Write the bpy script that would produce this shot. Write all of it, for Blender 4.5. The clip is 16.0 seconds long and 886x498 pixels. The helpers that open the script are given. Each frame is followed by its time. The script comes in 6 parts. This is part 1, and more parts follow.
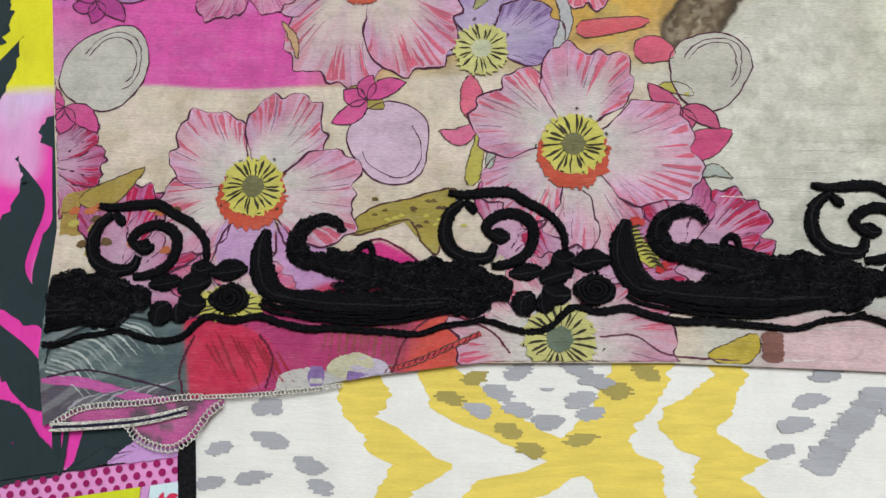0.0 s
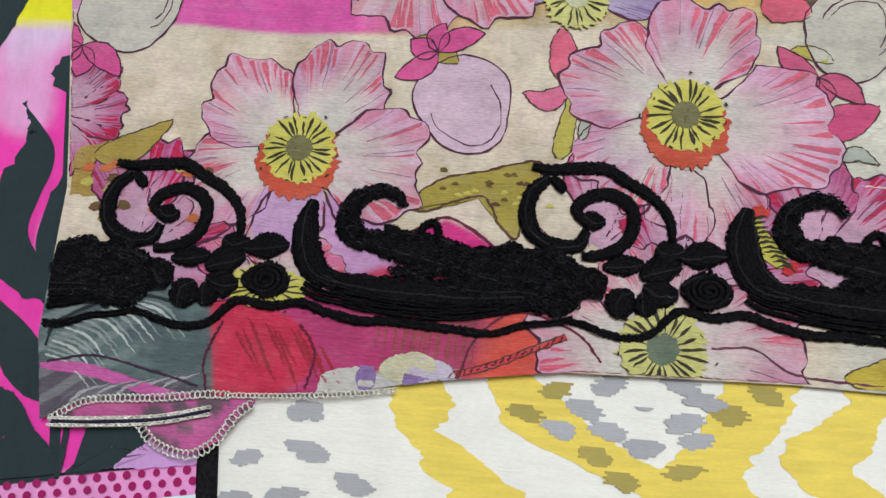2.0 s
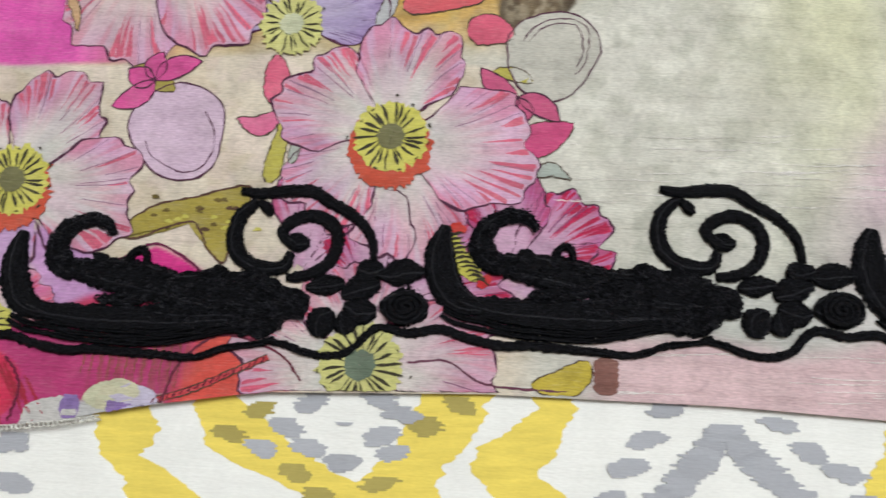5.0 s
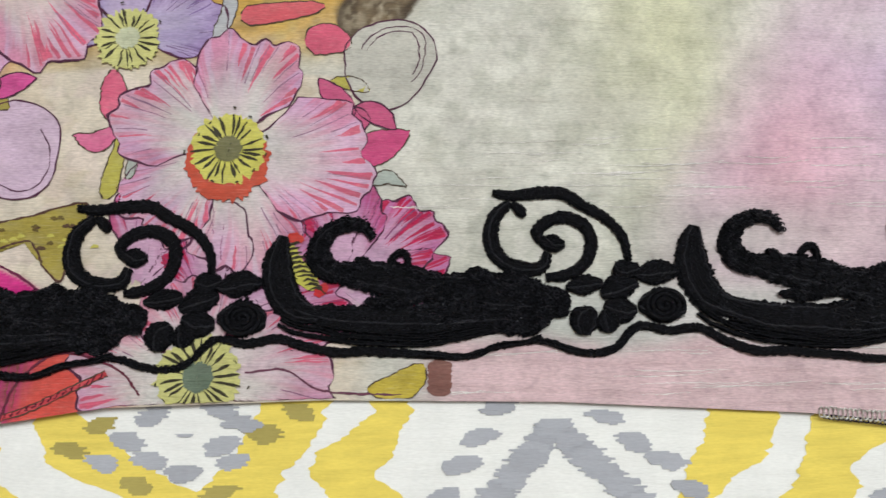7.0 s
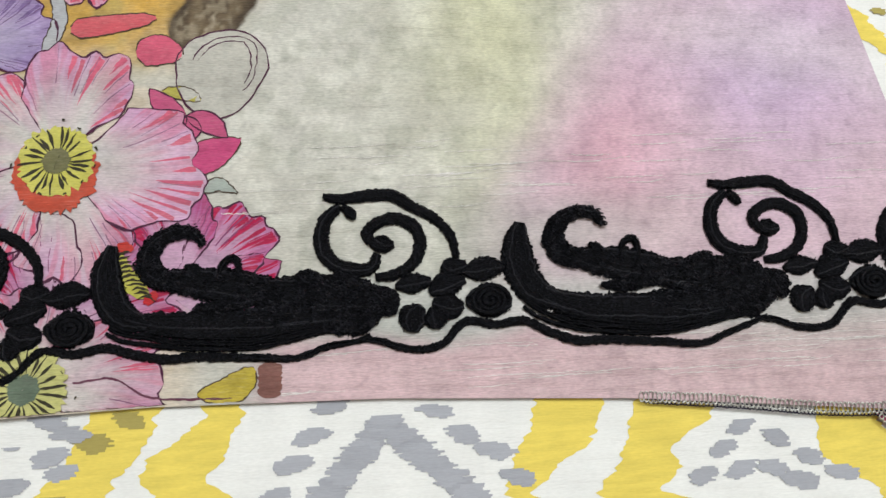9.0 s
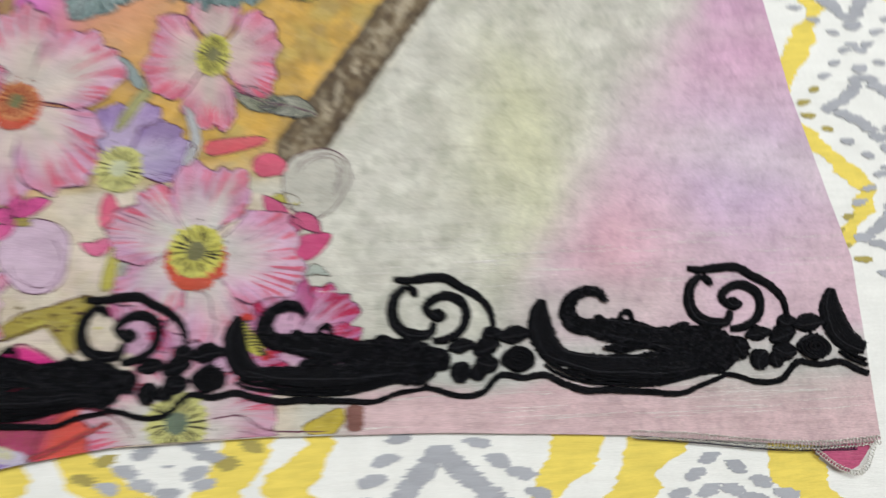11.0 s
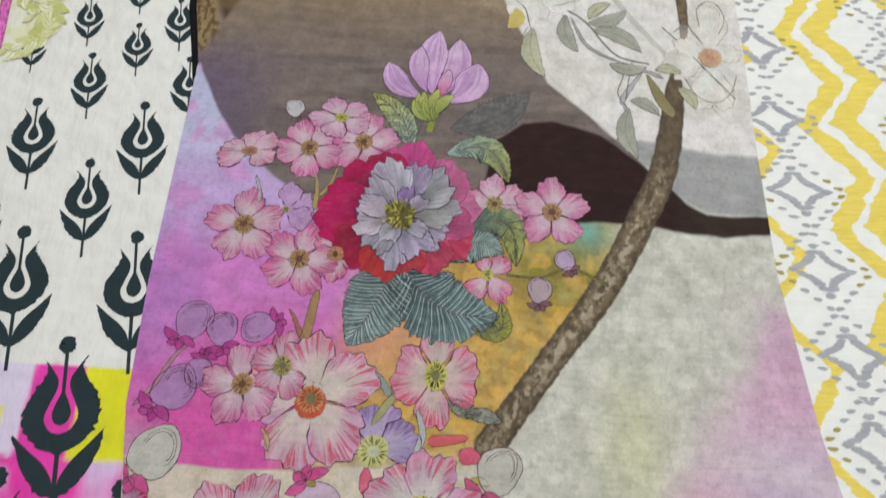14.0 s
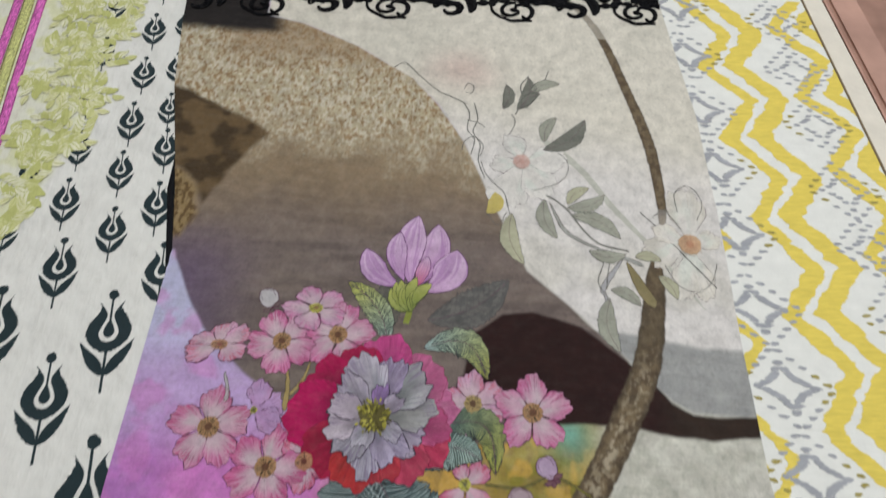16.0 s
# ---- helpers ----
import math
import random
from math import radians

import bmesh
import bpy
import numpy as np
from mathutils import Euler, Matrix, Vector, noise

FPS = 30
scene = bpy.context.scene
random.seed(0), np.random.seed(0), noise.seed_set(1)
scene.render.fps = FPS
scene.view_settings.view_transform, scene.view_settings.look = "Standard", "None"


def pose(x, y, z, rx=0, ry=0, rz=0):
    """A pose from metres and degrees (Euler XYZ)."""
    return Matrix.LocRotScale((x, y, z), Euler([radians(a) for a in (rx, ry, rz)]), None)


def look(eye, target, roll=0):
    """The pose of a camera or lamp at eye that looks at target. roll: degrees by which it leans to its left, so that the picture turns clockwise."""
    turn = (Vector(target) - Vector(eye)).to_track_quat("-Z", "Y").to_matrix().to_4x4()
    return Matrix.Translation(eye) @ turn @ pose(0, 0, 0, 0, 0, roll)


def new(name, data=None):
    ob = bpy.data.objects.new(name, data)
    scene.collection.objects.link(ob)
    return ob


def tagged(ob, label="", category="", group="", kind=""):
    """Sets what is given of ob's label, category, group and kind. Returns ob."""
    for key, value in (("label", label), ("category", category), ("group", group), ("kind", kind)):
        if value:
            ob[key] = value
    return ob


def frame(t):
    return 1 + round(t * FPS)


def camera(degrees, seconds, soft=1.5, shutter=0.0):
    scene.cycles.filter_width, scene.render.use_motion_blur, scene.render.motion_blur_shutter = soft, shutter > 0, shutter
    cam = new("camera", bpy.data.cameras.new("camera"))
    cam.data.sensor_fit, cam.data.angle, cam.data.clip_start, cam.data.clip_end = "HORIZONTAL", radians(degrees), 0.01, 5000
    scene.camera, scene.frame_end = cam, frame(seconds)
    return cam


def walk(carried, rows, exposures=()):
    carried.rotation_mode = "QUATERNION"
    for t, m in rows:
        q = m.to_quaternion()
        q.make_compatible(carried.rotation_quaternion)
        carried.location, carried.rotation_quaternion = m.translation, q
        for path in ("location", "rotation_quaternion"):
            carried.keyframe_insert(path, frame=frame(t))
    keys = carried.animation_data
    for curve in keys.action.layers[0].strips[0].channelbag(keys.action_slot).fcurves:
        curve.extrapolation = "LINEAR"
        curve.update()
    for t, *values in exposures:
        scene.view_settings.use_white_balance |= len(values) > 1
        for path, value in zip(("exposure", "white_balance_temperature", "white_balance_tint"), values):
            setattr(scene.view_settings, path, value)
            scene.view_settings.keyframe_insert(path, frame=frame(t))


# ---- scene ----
cam = camera(64.9, 16.0, shutter=0.5)
PATH = [
    (0, (0.011, 0.001, 0.316), (-0.089, 0.426, -1.636), -11.8),
    (0.5, (0.008, -0.002, 0.314), (-0.095, 0.434, -1.635), -11.4),
    (1, (0.013, -0.002, 0.31), (-0.08, 0.44, -1.639), -9.6),
    (1.5, (-0.006, 0.003, 0.27), (-0.114, 0.424, -1.682), -11.0),
    (2, (-0.017, 0.007, 0.264), (-0.156, 0.409, -1.69), -14.6),
    (2.5, (-0.013, 0.011, 0.262), (-0.145, 0.401, -1.695), -14.4),
    (3, (-0.003, 0.012, 0.263), (-0.137, 0.409, -1.693), -14.3),
    (3.5, (0.012, 0.012, 0.265), (-0.119, 0.422, -1.688), -13.6),
    (4, (0.033, 0.01, 0.267), (-0.091, 0.455, -1.679), -12.0),
    (4.5, (0.058, 0.013, 0.267), (-0.018, 0.455, -1.682), -6.7),
    (5, (0.083, 0.017, 0.269), (0.049, 0.444, -1.684), -2.5),
    (5.2, (0.092, 0.016, 0.27), (0.082, 0.451, -1.682), 0.1),
    (7.3, (0.146, 0.027, 0.279), (0.214, 0.402, -1.684), 9.7),
    (7.5, (0.154, 0.025, 0.28), (0.234, 0.414, -1.68), 10.7),
    (8, (0.167, 0.022, 0.282), (0.268, 0.426, -1.675), 12.0),
    (8.5, (0.182, 0.019, 0.284), (0.319, 0.444, -1.665), 15.4),
    (8.7, (0.186, 0.019, 0.285), (0.345, 0.435, -1.665), 18.4),
    (10.8, (0.2, 0.043, 0.346), (0.313, 0.421, -1.615), 14.1),
    (11, (0.172, 0.04, 0.386), (0.276, 0.444, -1.57), 12.6),
    (11.5, (0.131, 0.018, 0.492), (0.182, 0.565, -1.431), 6.1),
    (12, (0.105, 0.0, 0.567), (0.1, 0.663, -1.32), 3.3),
    (12.5, (0.071, 0.027, 0.599), (0.061, 0.773, -1.256), 2.7),
    (13, (0.053, 0.064, 0.613), (0.068, 0.751, -1.265), 3.7),
    (13.5, (0.05, 0.082, 0.617), (0.09, 0.754, -1.266), 4.2),
    (14, (0.061, 0.112, 0.632), (0.06, 0.855, -1.224), 3.4),
    (14.5, (0.066, 0.129, 0.64), (0.057, 0.923, -1.196), 3.1),
    (15, (0.071, 0.149, 0.65), (0.071, 1.003, -1.159), 3.2),
    (15.5, (0.072, 0.16, 0.655), (0.075, 1.096, -1.112), 3.8),
    (16, (0.068, 0.209, 0.654), (0.078, 1.208, -1.078), 4.2),
]
EXPOSURES = [(0.0, 0.21), (1.5, 0.2), (2.0, 0.25), (3.0, 0.33), (4.0, 0.31), (5.0, 0.3), (7.3, 0.26), (8.7, 0.28), (11.0, 0.24), (12.0, 0.05), (14.0, 0.05), (14.5, -0.12), (16.0, -0.17)]
walk(cam, [(t, look(eye, target, roll)) for t, eye, target, roll in PATH], EXPOSURES)

# ---- light ----
world = bpy.data.worlds.new("world")
scene.world = world
world.use_nodes = True
world.node_tree.nodes["Background"].inputs[0].default_value = (0.9, 0.95, 1.0, 1)
world.node_tree.nodes["Background"].inputs[1].default_value = 0.15
lamp_data = bpy.data.lights.new("ceiling_lamp", "AREA")
lamp_data.shape, lamp_data.size, lamp_data.size_y, lamp_data.energy = "RECTANGLE", 1.4, 0.9, 62.0
lamp_data.color = (0.93, 0.99, 1.03)
lamp = new("ceiling_lamp", lamp_data)
lamp.matrix_world = look((0.55, 0.9, 2.5), (0.1, 0.35, 0.0))


# ---- small tools ----
def rgb(r, g, b):
    """Linear colour from 0 to 255 display values."""
    return np.array([((c / 255 + 0.055) / 1.055) ** 2.4 if c > 10 else c / 255 / 12.92 for c in (r, g, b)])


RNG = np.random.default_rng(7)
LATTICE = RNG.random((256, 256))


def value_noise(x, y):
    xi, yi = np.floor(x).astype(int), np.floor(y).astype(int)
    fx, fy = x - xi, y - yi
    fx, fy = fx * fx * (3 - 2 * fx), fy * fy * (3 - 2 * fy)
    a, b = LATTICE[xi % 256, yi % 256], LATTICE[(xi + 1) % 256, yi % 256]
    c, d = LATTICE[xi % 256, (yi + 1) % 256], LATTICE[(xi + 1) % 256, (yi + 1) % 256]
    return (a * (1 - fx) + b * fx) * (1 - fy) + (c * (1 - fx) + d * fx) * fy


def fbm(x, y, freq, octaves=4):
    total, size, amp = 0.0, 0.0, 1.0
    for k in range(octaves):
        total = total + amp * value_noise(x * freq + 17.3 * k, y * freq + 5.1 * k)
        size, amp, freq = size + amp, amp * 0.5, freq * 2.0
    return total / size


def smooth(a, b, v):
    s = np.clip((v - a) / (b - a), 0, 1)
    return s * s * (3 - 2 * s)


def inside(x, y, corners, soft):
    """1 inside the outline through corners, 0 outside, with a soft edge."""
    near, odd = np.full(np.shape(x), 9.0), np.zeros(np.shape(x), bool)
    for (ax, ay), (bx, by) in zip(corners, corners[1:] + corners[:1]):
        ex, ey = bx - ax, by - ay
        k = np.clip(((x - ax) * ex + (y - ay) * ey) / (ex * ex + ey * ey), 0, 1)
        near = np.minimum(near, np.hypot(x - ax - k * ex, y - ay - k * ey))
        crosses = (ay > y) != (by > y)
        odd ^= crosses & (x < ax + (y - ay) * ex / (ey if ey else 1e-9))
    return smooth(-soft, soft, np.where(odd, near, -near))


def spline(points, steps=8):
    """Catmull-Rom curve through rows of numbers."""
    p = np.array(points, float)
    p = np.vstack([2 * p[0] - p[1], p, 2 * p[-1] - p[-2]])
    out = []
    for i in range(1, len(p) - 2):
        for t in np.linspace(0, 1, steps, endpoint=False):
            out.append(0.5 * (2 * p[i] + (p[i + 1] - p[i - 1]) * t + (2 * p[i - 1] - 5 * p[i] + 4 * p[i + 1] - p[i + 2]) * t * t
                              + (3 * p[i] - p[i - 1] - 3 * p[i + 1] + p[i + 2]) * t ** 3))
    out.append(p[-2])
    return np.array(out)


# ---- materials ----
def material(name, rough=0.85):
    m = bpy.data.materials.new(name)
    m.use_nodes = True
    b = m.node_tree.nodes["Principled BSDF"]
    b.inputs["Roughness"].default_value = rough
    b.inputs["Specular IOR Level"].default_value = 0.25
    return m, m.node_tree, b


def node(tree, kind, **values):
    n = tree.nodes.new(kind)
    for key, value in values.items():
        n.inputs[key.replace("_", " ")].default_value = value
    return n


def mapped(tree, scale, rot=0.0):
    """World-sized coordinates, stretched by scale."""
    co = tree.nodes.new("ShaderNodeNewGeometry")
    mp = tree.nodes.new("ShaderNodeMapping")
    mp.inputs["Scale"].default_value = scale
    mp.inputs["Rotation"].default_value = (0, 0, rot)
    tree.links.new(co.outputs["Position"], mp.inputs["Vector"])
    return mp.outputs["Vector"]


def noise_of(tree, vector, scale, detail=3.0):
    n = node(tree, "ShaderNodeTexNoise", Scale=scale, Detail=detail)
    tree.links.new(vector, n.inputs["Vector"])
    return n.outputs["Fac"]


def remap(tree, value, a, b, c, d):
    n = tree.nodes.new("ShaderNodeMapRange")
    n.inputs[1].default_value, n.inputs[2].default_value, n.inputs[3].default_value, n.inputs[4].default_value = a, b, c, d
    tree.links.new(value, n.inputs[0])
    return n.outputs[0]


def combine(tree, op, a, b):
    n = tree.nodes.new("ShaderNodeMath")
    n.operation = op
    for slot, v in zip(n.inputs, (a, b)):
        if isinstance(v, (int, float)):
            slot.default_value = v
        else:
            tree.links.new(v, slot)
    return n.outputs[0]


def mix_rgb(tree, kind, fac, a, b):
    n = tree.nodes.new("ShaderNodeMix")
    n.data_type, n.blend_type = "RGBA", kind
    for slot, v in ((n.inputs[0], fac), (n.inputs[6], a), (n.inputs[7], b)):
        if isinstance(v, (int, float)):
            slot.default_value = v
        elif isinstance(v, tuple):
            slot.default_value = v
        else:
            tree.links.new(v, slot)
    return n.outputs[2]


def grey_of(tree, value):
    n = tree.nodes.new("ShaderNodeCombineColor")
    for slot in n.inputs:
        tree.links.new(value, slot)
    return n.outputs[0]


def relief(tree, bsdf, parts):
    """Sum of (value, strength in metres) as bump."""
    total = None
    for v, s in parts:
        v = combine(tree, "MULTIPLY", v, s)
        total = v if total is None else combine(tree, "ADD", total, v)
    bump = node(tree, "ShaderNodeBump", Strength=1.0, Distance=1.0)
    tree.links.new(total, bump.inputs["Height"])
    tree.links.new(bump.outputs[0], bsdf.inputs["Normal"])


def printed(name, weave, crinkle, mottle, rough=0.8, sheen=0.15, dye=(1.0, 1.0, 1.0), fade=0.0, grain=(22, 150, 0)):
    """Printed cloth: the print's colours lie on the mesh; streaks, mottling, threads and creases are added here."""
    m, t, b = material(name, rough)
    tint = t.nodes.new("ShaderNodeAttribute")
    tint.attribute_name = "tint"
    streak = t.nodes.new("ShaderNodeAttribute")
    streak.attribute_name = "streak"
    uv = t.nodes.new("ShaderNodeUVMap")
    uv.uv_map = "fan"
    mp = t.nodes.new("ShaderNodeMapping")
    mp.inputs["Scale"].default_value = (1.0, 0.9, 1.0)
    t.links.new(uv.outputs[0], mp.inputs["Vector"])
    fan = noise_of(t, mp.outputs[0], 1.0, 1.5)
    amount = combine(t, "MULTIPLY", remap(t, fan, 0.44, 0.56, 0.0, 1.0), streak.outputs["Alpha"])
    colour = mix_rgb(t, "MIX", amount, tint.outputs["Color"], streak.outputs["Color"])
    flat = mapped(t, (1, 1, 0))
    dapple = remap(t, noise_of(t, flat, 55.0, 4.0), 0.3, 0.7, 1.0 - mottle, 1.0 + mottle * 0.6)
    slub = remap(t, noise_of(t, mapped(t, (420, 1500, 0)), 1.0, 3.0), 0.3, 0.7, 1.0 - mottle, 1.0 + mottle * 0.7)
    colour = mix_rgb(t, "MULTIPLY", 1.0, colour, grey_of(t, combine(t, "MULTIPLY", dapple, slub)))
    if fade:
        # uneven dye: cloudy thin places and bare weft threads
        bare = (*map(float, rgb(232, 220, 208)), 1.0)
        grey = t.nodes.new("ShaderNodeRGBToBW")
        t.links.new(colour, grey.inputs[0])
        thin = remap(t, grey.outputs[0], 0.02, 0.3, 0.12, 1.0)
        colour = mix_rgb(t, "MIX", combine(t, "MULTIPLY", thin, remap(t, noise_of(t, mapped(t, (1, 1.4, 0)), 70.0, 6.0), 0.48, 0.78, 0.0, fade * 0.22)), colour, bare)
        colour = mix_rgb(t, "MIX", combine(t, "MULTIPLY", thin, remap(t, noise_of(t, mapped(t, (150, 1700, 0)), 1.0, 2.0), 0.56, 0.72, 0.0, fade * 0.3)), colour, bare)
        dark = remap(t, noise_of(t, mapped(t, (1, 1, 0), 0.4), 190.0, 4.0), 0.5, 0.8, 1.0, 1.0 - fade * 0.5)
        colour = mix_rgb(t, "MULTIPLY", 1.0, colour, grey_of(t, dark))
    colour = mix_rgb(t, "MULTIPLY", 1.0, colour, (*dye, 1.0))
    t.links.new(colour, b.inputs["Base Color"])
    b.inputs["Sheen Weight"].default_value = sheen
    relief(t, b, [(noise_of(t, mapped(t, (260, 1500, 0)), 1.0, 2.0), weave), (noise_of(t, mapped(t, grain, 0.06), 1.0, 3.0), crinkle),
                  (noise_of(t, flat, 14.0, 3.0), crinkle * 3)])
    return m


CHIFFON = printed("printed_chiffon", 0.00034, 0.0017, 0.16, sheen=0.06, dye=(0.81, 0.85, 0.83), fade=0.42)
COTTON = printed("printed_cotton", 0.00013, 0.0009, 0.05, 0.9, 0.05)
TUNIC_COTTON = printed("creased_cotton", 0.00010, 0.0038, 0.05, 0.9, 0.05, grain=(62, 26, 0))


def thread_material(name, colour, rough, scale, low=0.45, high=1.5, gloss=0.12):
    m, t, b = material(name, rough)
    v = noise_of(t, mapped(t, scale), 1.0, 3.0)
    dark = tuple(float(c) * low for c in colour) + (1,)
    light = tuple(min(1.0, float(c) * high + 0.002) for c in colour) + (1,)
    t.links.new(mix_rgb(t, "MIX", remap(t, v, 0.3 if low > 0.2 else 0.46, 0.7 if low > 0.2 else 0.78, 0, 1), dark, light), b.inputs["Base Color"])
    b.inputs["Specular IOR Level"].default_value = gloss
    relief(t, b, [(v, 0.0009), (noise_of(t, mapped(t, (1, 1, 1)), 1400.0, 2.0), 0.0004)])
    return m


# Almost matte black; light speckles in its base colour stand in for thread glints.
BLACK_THREAD = thread_material("black_embroidery_thread", rgb(11, 11, 14), 0.55, (900, 2600, 900), 0.16, 7.5, 0.09)
# Glossier black, also lightened in base colour to paint in more of the sheen.
BLACK_SHEEN = thread_material("black_thread_painted_sheen", rgb(16, 16, 21), 0.4, (700, 1800, 700), 0.25, 2.8, 0.3)
WHITE_THREAD = thread_material("white_overlock_thread", rgb(225, 215, 205), 0.8, (900, 900, 900))
NAVY_THREAD = thread_material("navy_overlock_thread", rgb(38, 34, 56), 0.8, (900, 900, 900))
GREEN_THREAD = thread_material("pale_green_embroidery_thread", rgb(196, 198, 130), 0.7, (500, 500, 500))
PINK_THREAD = thread_material("pink_braid", rgb(222, 110, 185), 0.7, (700, 160, 500))
PIPING = thread_material("black_piping", rgb(22, 22, 26), 0.8, (700, 700, 700))


def plain(name, colour, rough=0.85, grain=40.0, spread=0.12):
    m, t, b = material(name, rough)
    v = remap(t, noise_of(t, mapped(t, (1, 1, 1)), grain, 5.0), 0.3, 0.7, 1 - spread, 1 + spread)
    t.links.new(mix_rgb(t, "MULTIPLY", 1.0, (*map(float, colour), 1), grey_of(t, v)), b.inputs["Base Color"])
    relief(t, b, [(noise_of(t, mapped(t, (1, 1, 1)), grain * 4, 3.0), 0.0004)])
    return m


WALL_PAINT = plain("wall_paint", (0.72, 0.70, 0.66), 0.9, 6.0, 0.05)
SHEET_COTTON = plain("cream_sheet", rgb(226, 218, 204), 0.9, 30.0, 0.06)
FLOOR_WOOD = plain("pinkish_wood", rgb(190, 150, 135), 0.6, 12.0, 0.2)


# ---- cloth shapes ----
def scarf_left(y):
    return np.interp(y, [-0.02, 0.018, 0.077, 0.196, 0.31, 0.553, 0.63, 0.778, 0.89, 1.05], [-0.179, -0.188, -0.189, -0.211, -0.217, -0.219, -0.236, -0.275, -0.293, -0.31])


def scarf_right(y):
    return np.interp(y, [0.0, 0.106, 0.153, 0.205, 0.284, 0.353, 0.49, 0.63, 0.78, 0.946, 1.05], [0.424, 0.423, 0.412, 0.4, 0.388, 0.378, 0.372, 0.369, 0.361, 0.337, 0.325])


def scarf_hem(x):
    return np.interp(x, [-0.19, -0.1752, -0.1624, -0.1368, -0.118, -0.0866, -0.061, -0.035, 0.018, 0.1, 0.19, 0.284, 0.391, 0.43], [-0.018, -0.011, -0.0048, -0.002, 0.0006, 0.003, 0.006, 0.0118, 0.0195, 0.0215, 0.02, 0.015, 0.005, 0.007])


def scarf_z(x, y):
    """Height of the chiffon: almost flat, with slow waves and a lift at the gathered lower corner."""
    gather = smooth(0.06, -0.08, x) * smooth(0.46, 0.52, y) * smooth(0.74, 0.64, y) * smooth(0.35, 0.6, fbm(x + 4, y, 11.0, 2))
    ripple = 0.0010 * gather * np.sin(440 * (y + 0.03 * fbm(x + 7, y, 14.0, 2) + 0.1 * x))
    slack = 0.00012 * smooth(0.05, 0.035, y) * np.sin(1250 * (y + 0.014 * fbm(x, y, 14.0, 2)))
    return 0.0012 * (fbm(x, y, 9.0, 2) - 0.5) + 0.0006 * (fbm(x, y * 3, 16.0, 2) - 0.5) + ripple + slack


def cotton_z(x, y):
    """Height of the ikat cloth under the chiffon."""
    fold = 0.0014 * np.exp(-((x + 0.052 + 0.25 * y) / 0.007) ** 2) * smooth(0.06, 0.0, y)
    return -0.0034 - 0.0025 * smooth(-0.09, -0.13, x) + fold + 0.0016 * (fbm(x + 3, y, 7.0, 2) - 0.5)


def tunic_z(x, y):
    """Height of the tulip-print tunic."""
    return -0.0036 + 0.003 * (fbm(x * 1.6 + 9, y * 0.7, 14.0, 3) - 0.5)


def spread(x, y):
    """The cloths lie pulled a little longer and wider than their drawn plan."""
    return 1.0142 * x + 0.0108 * y - 0.0002, 0.0027 * x + 1.0265 * y - 0.0021


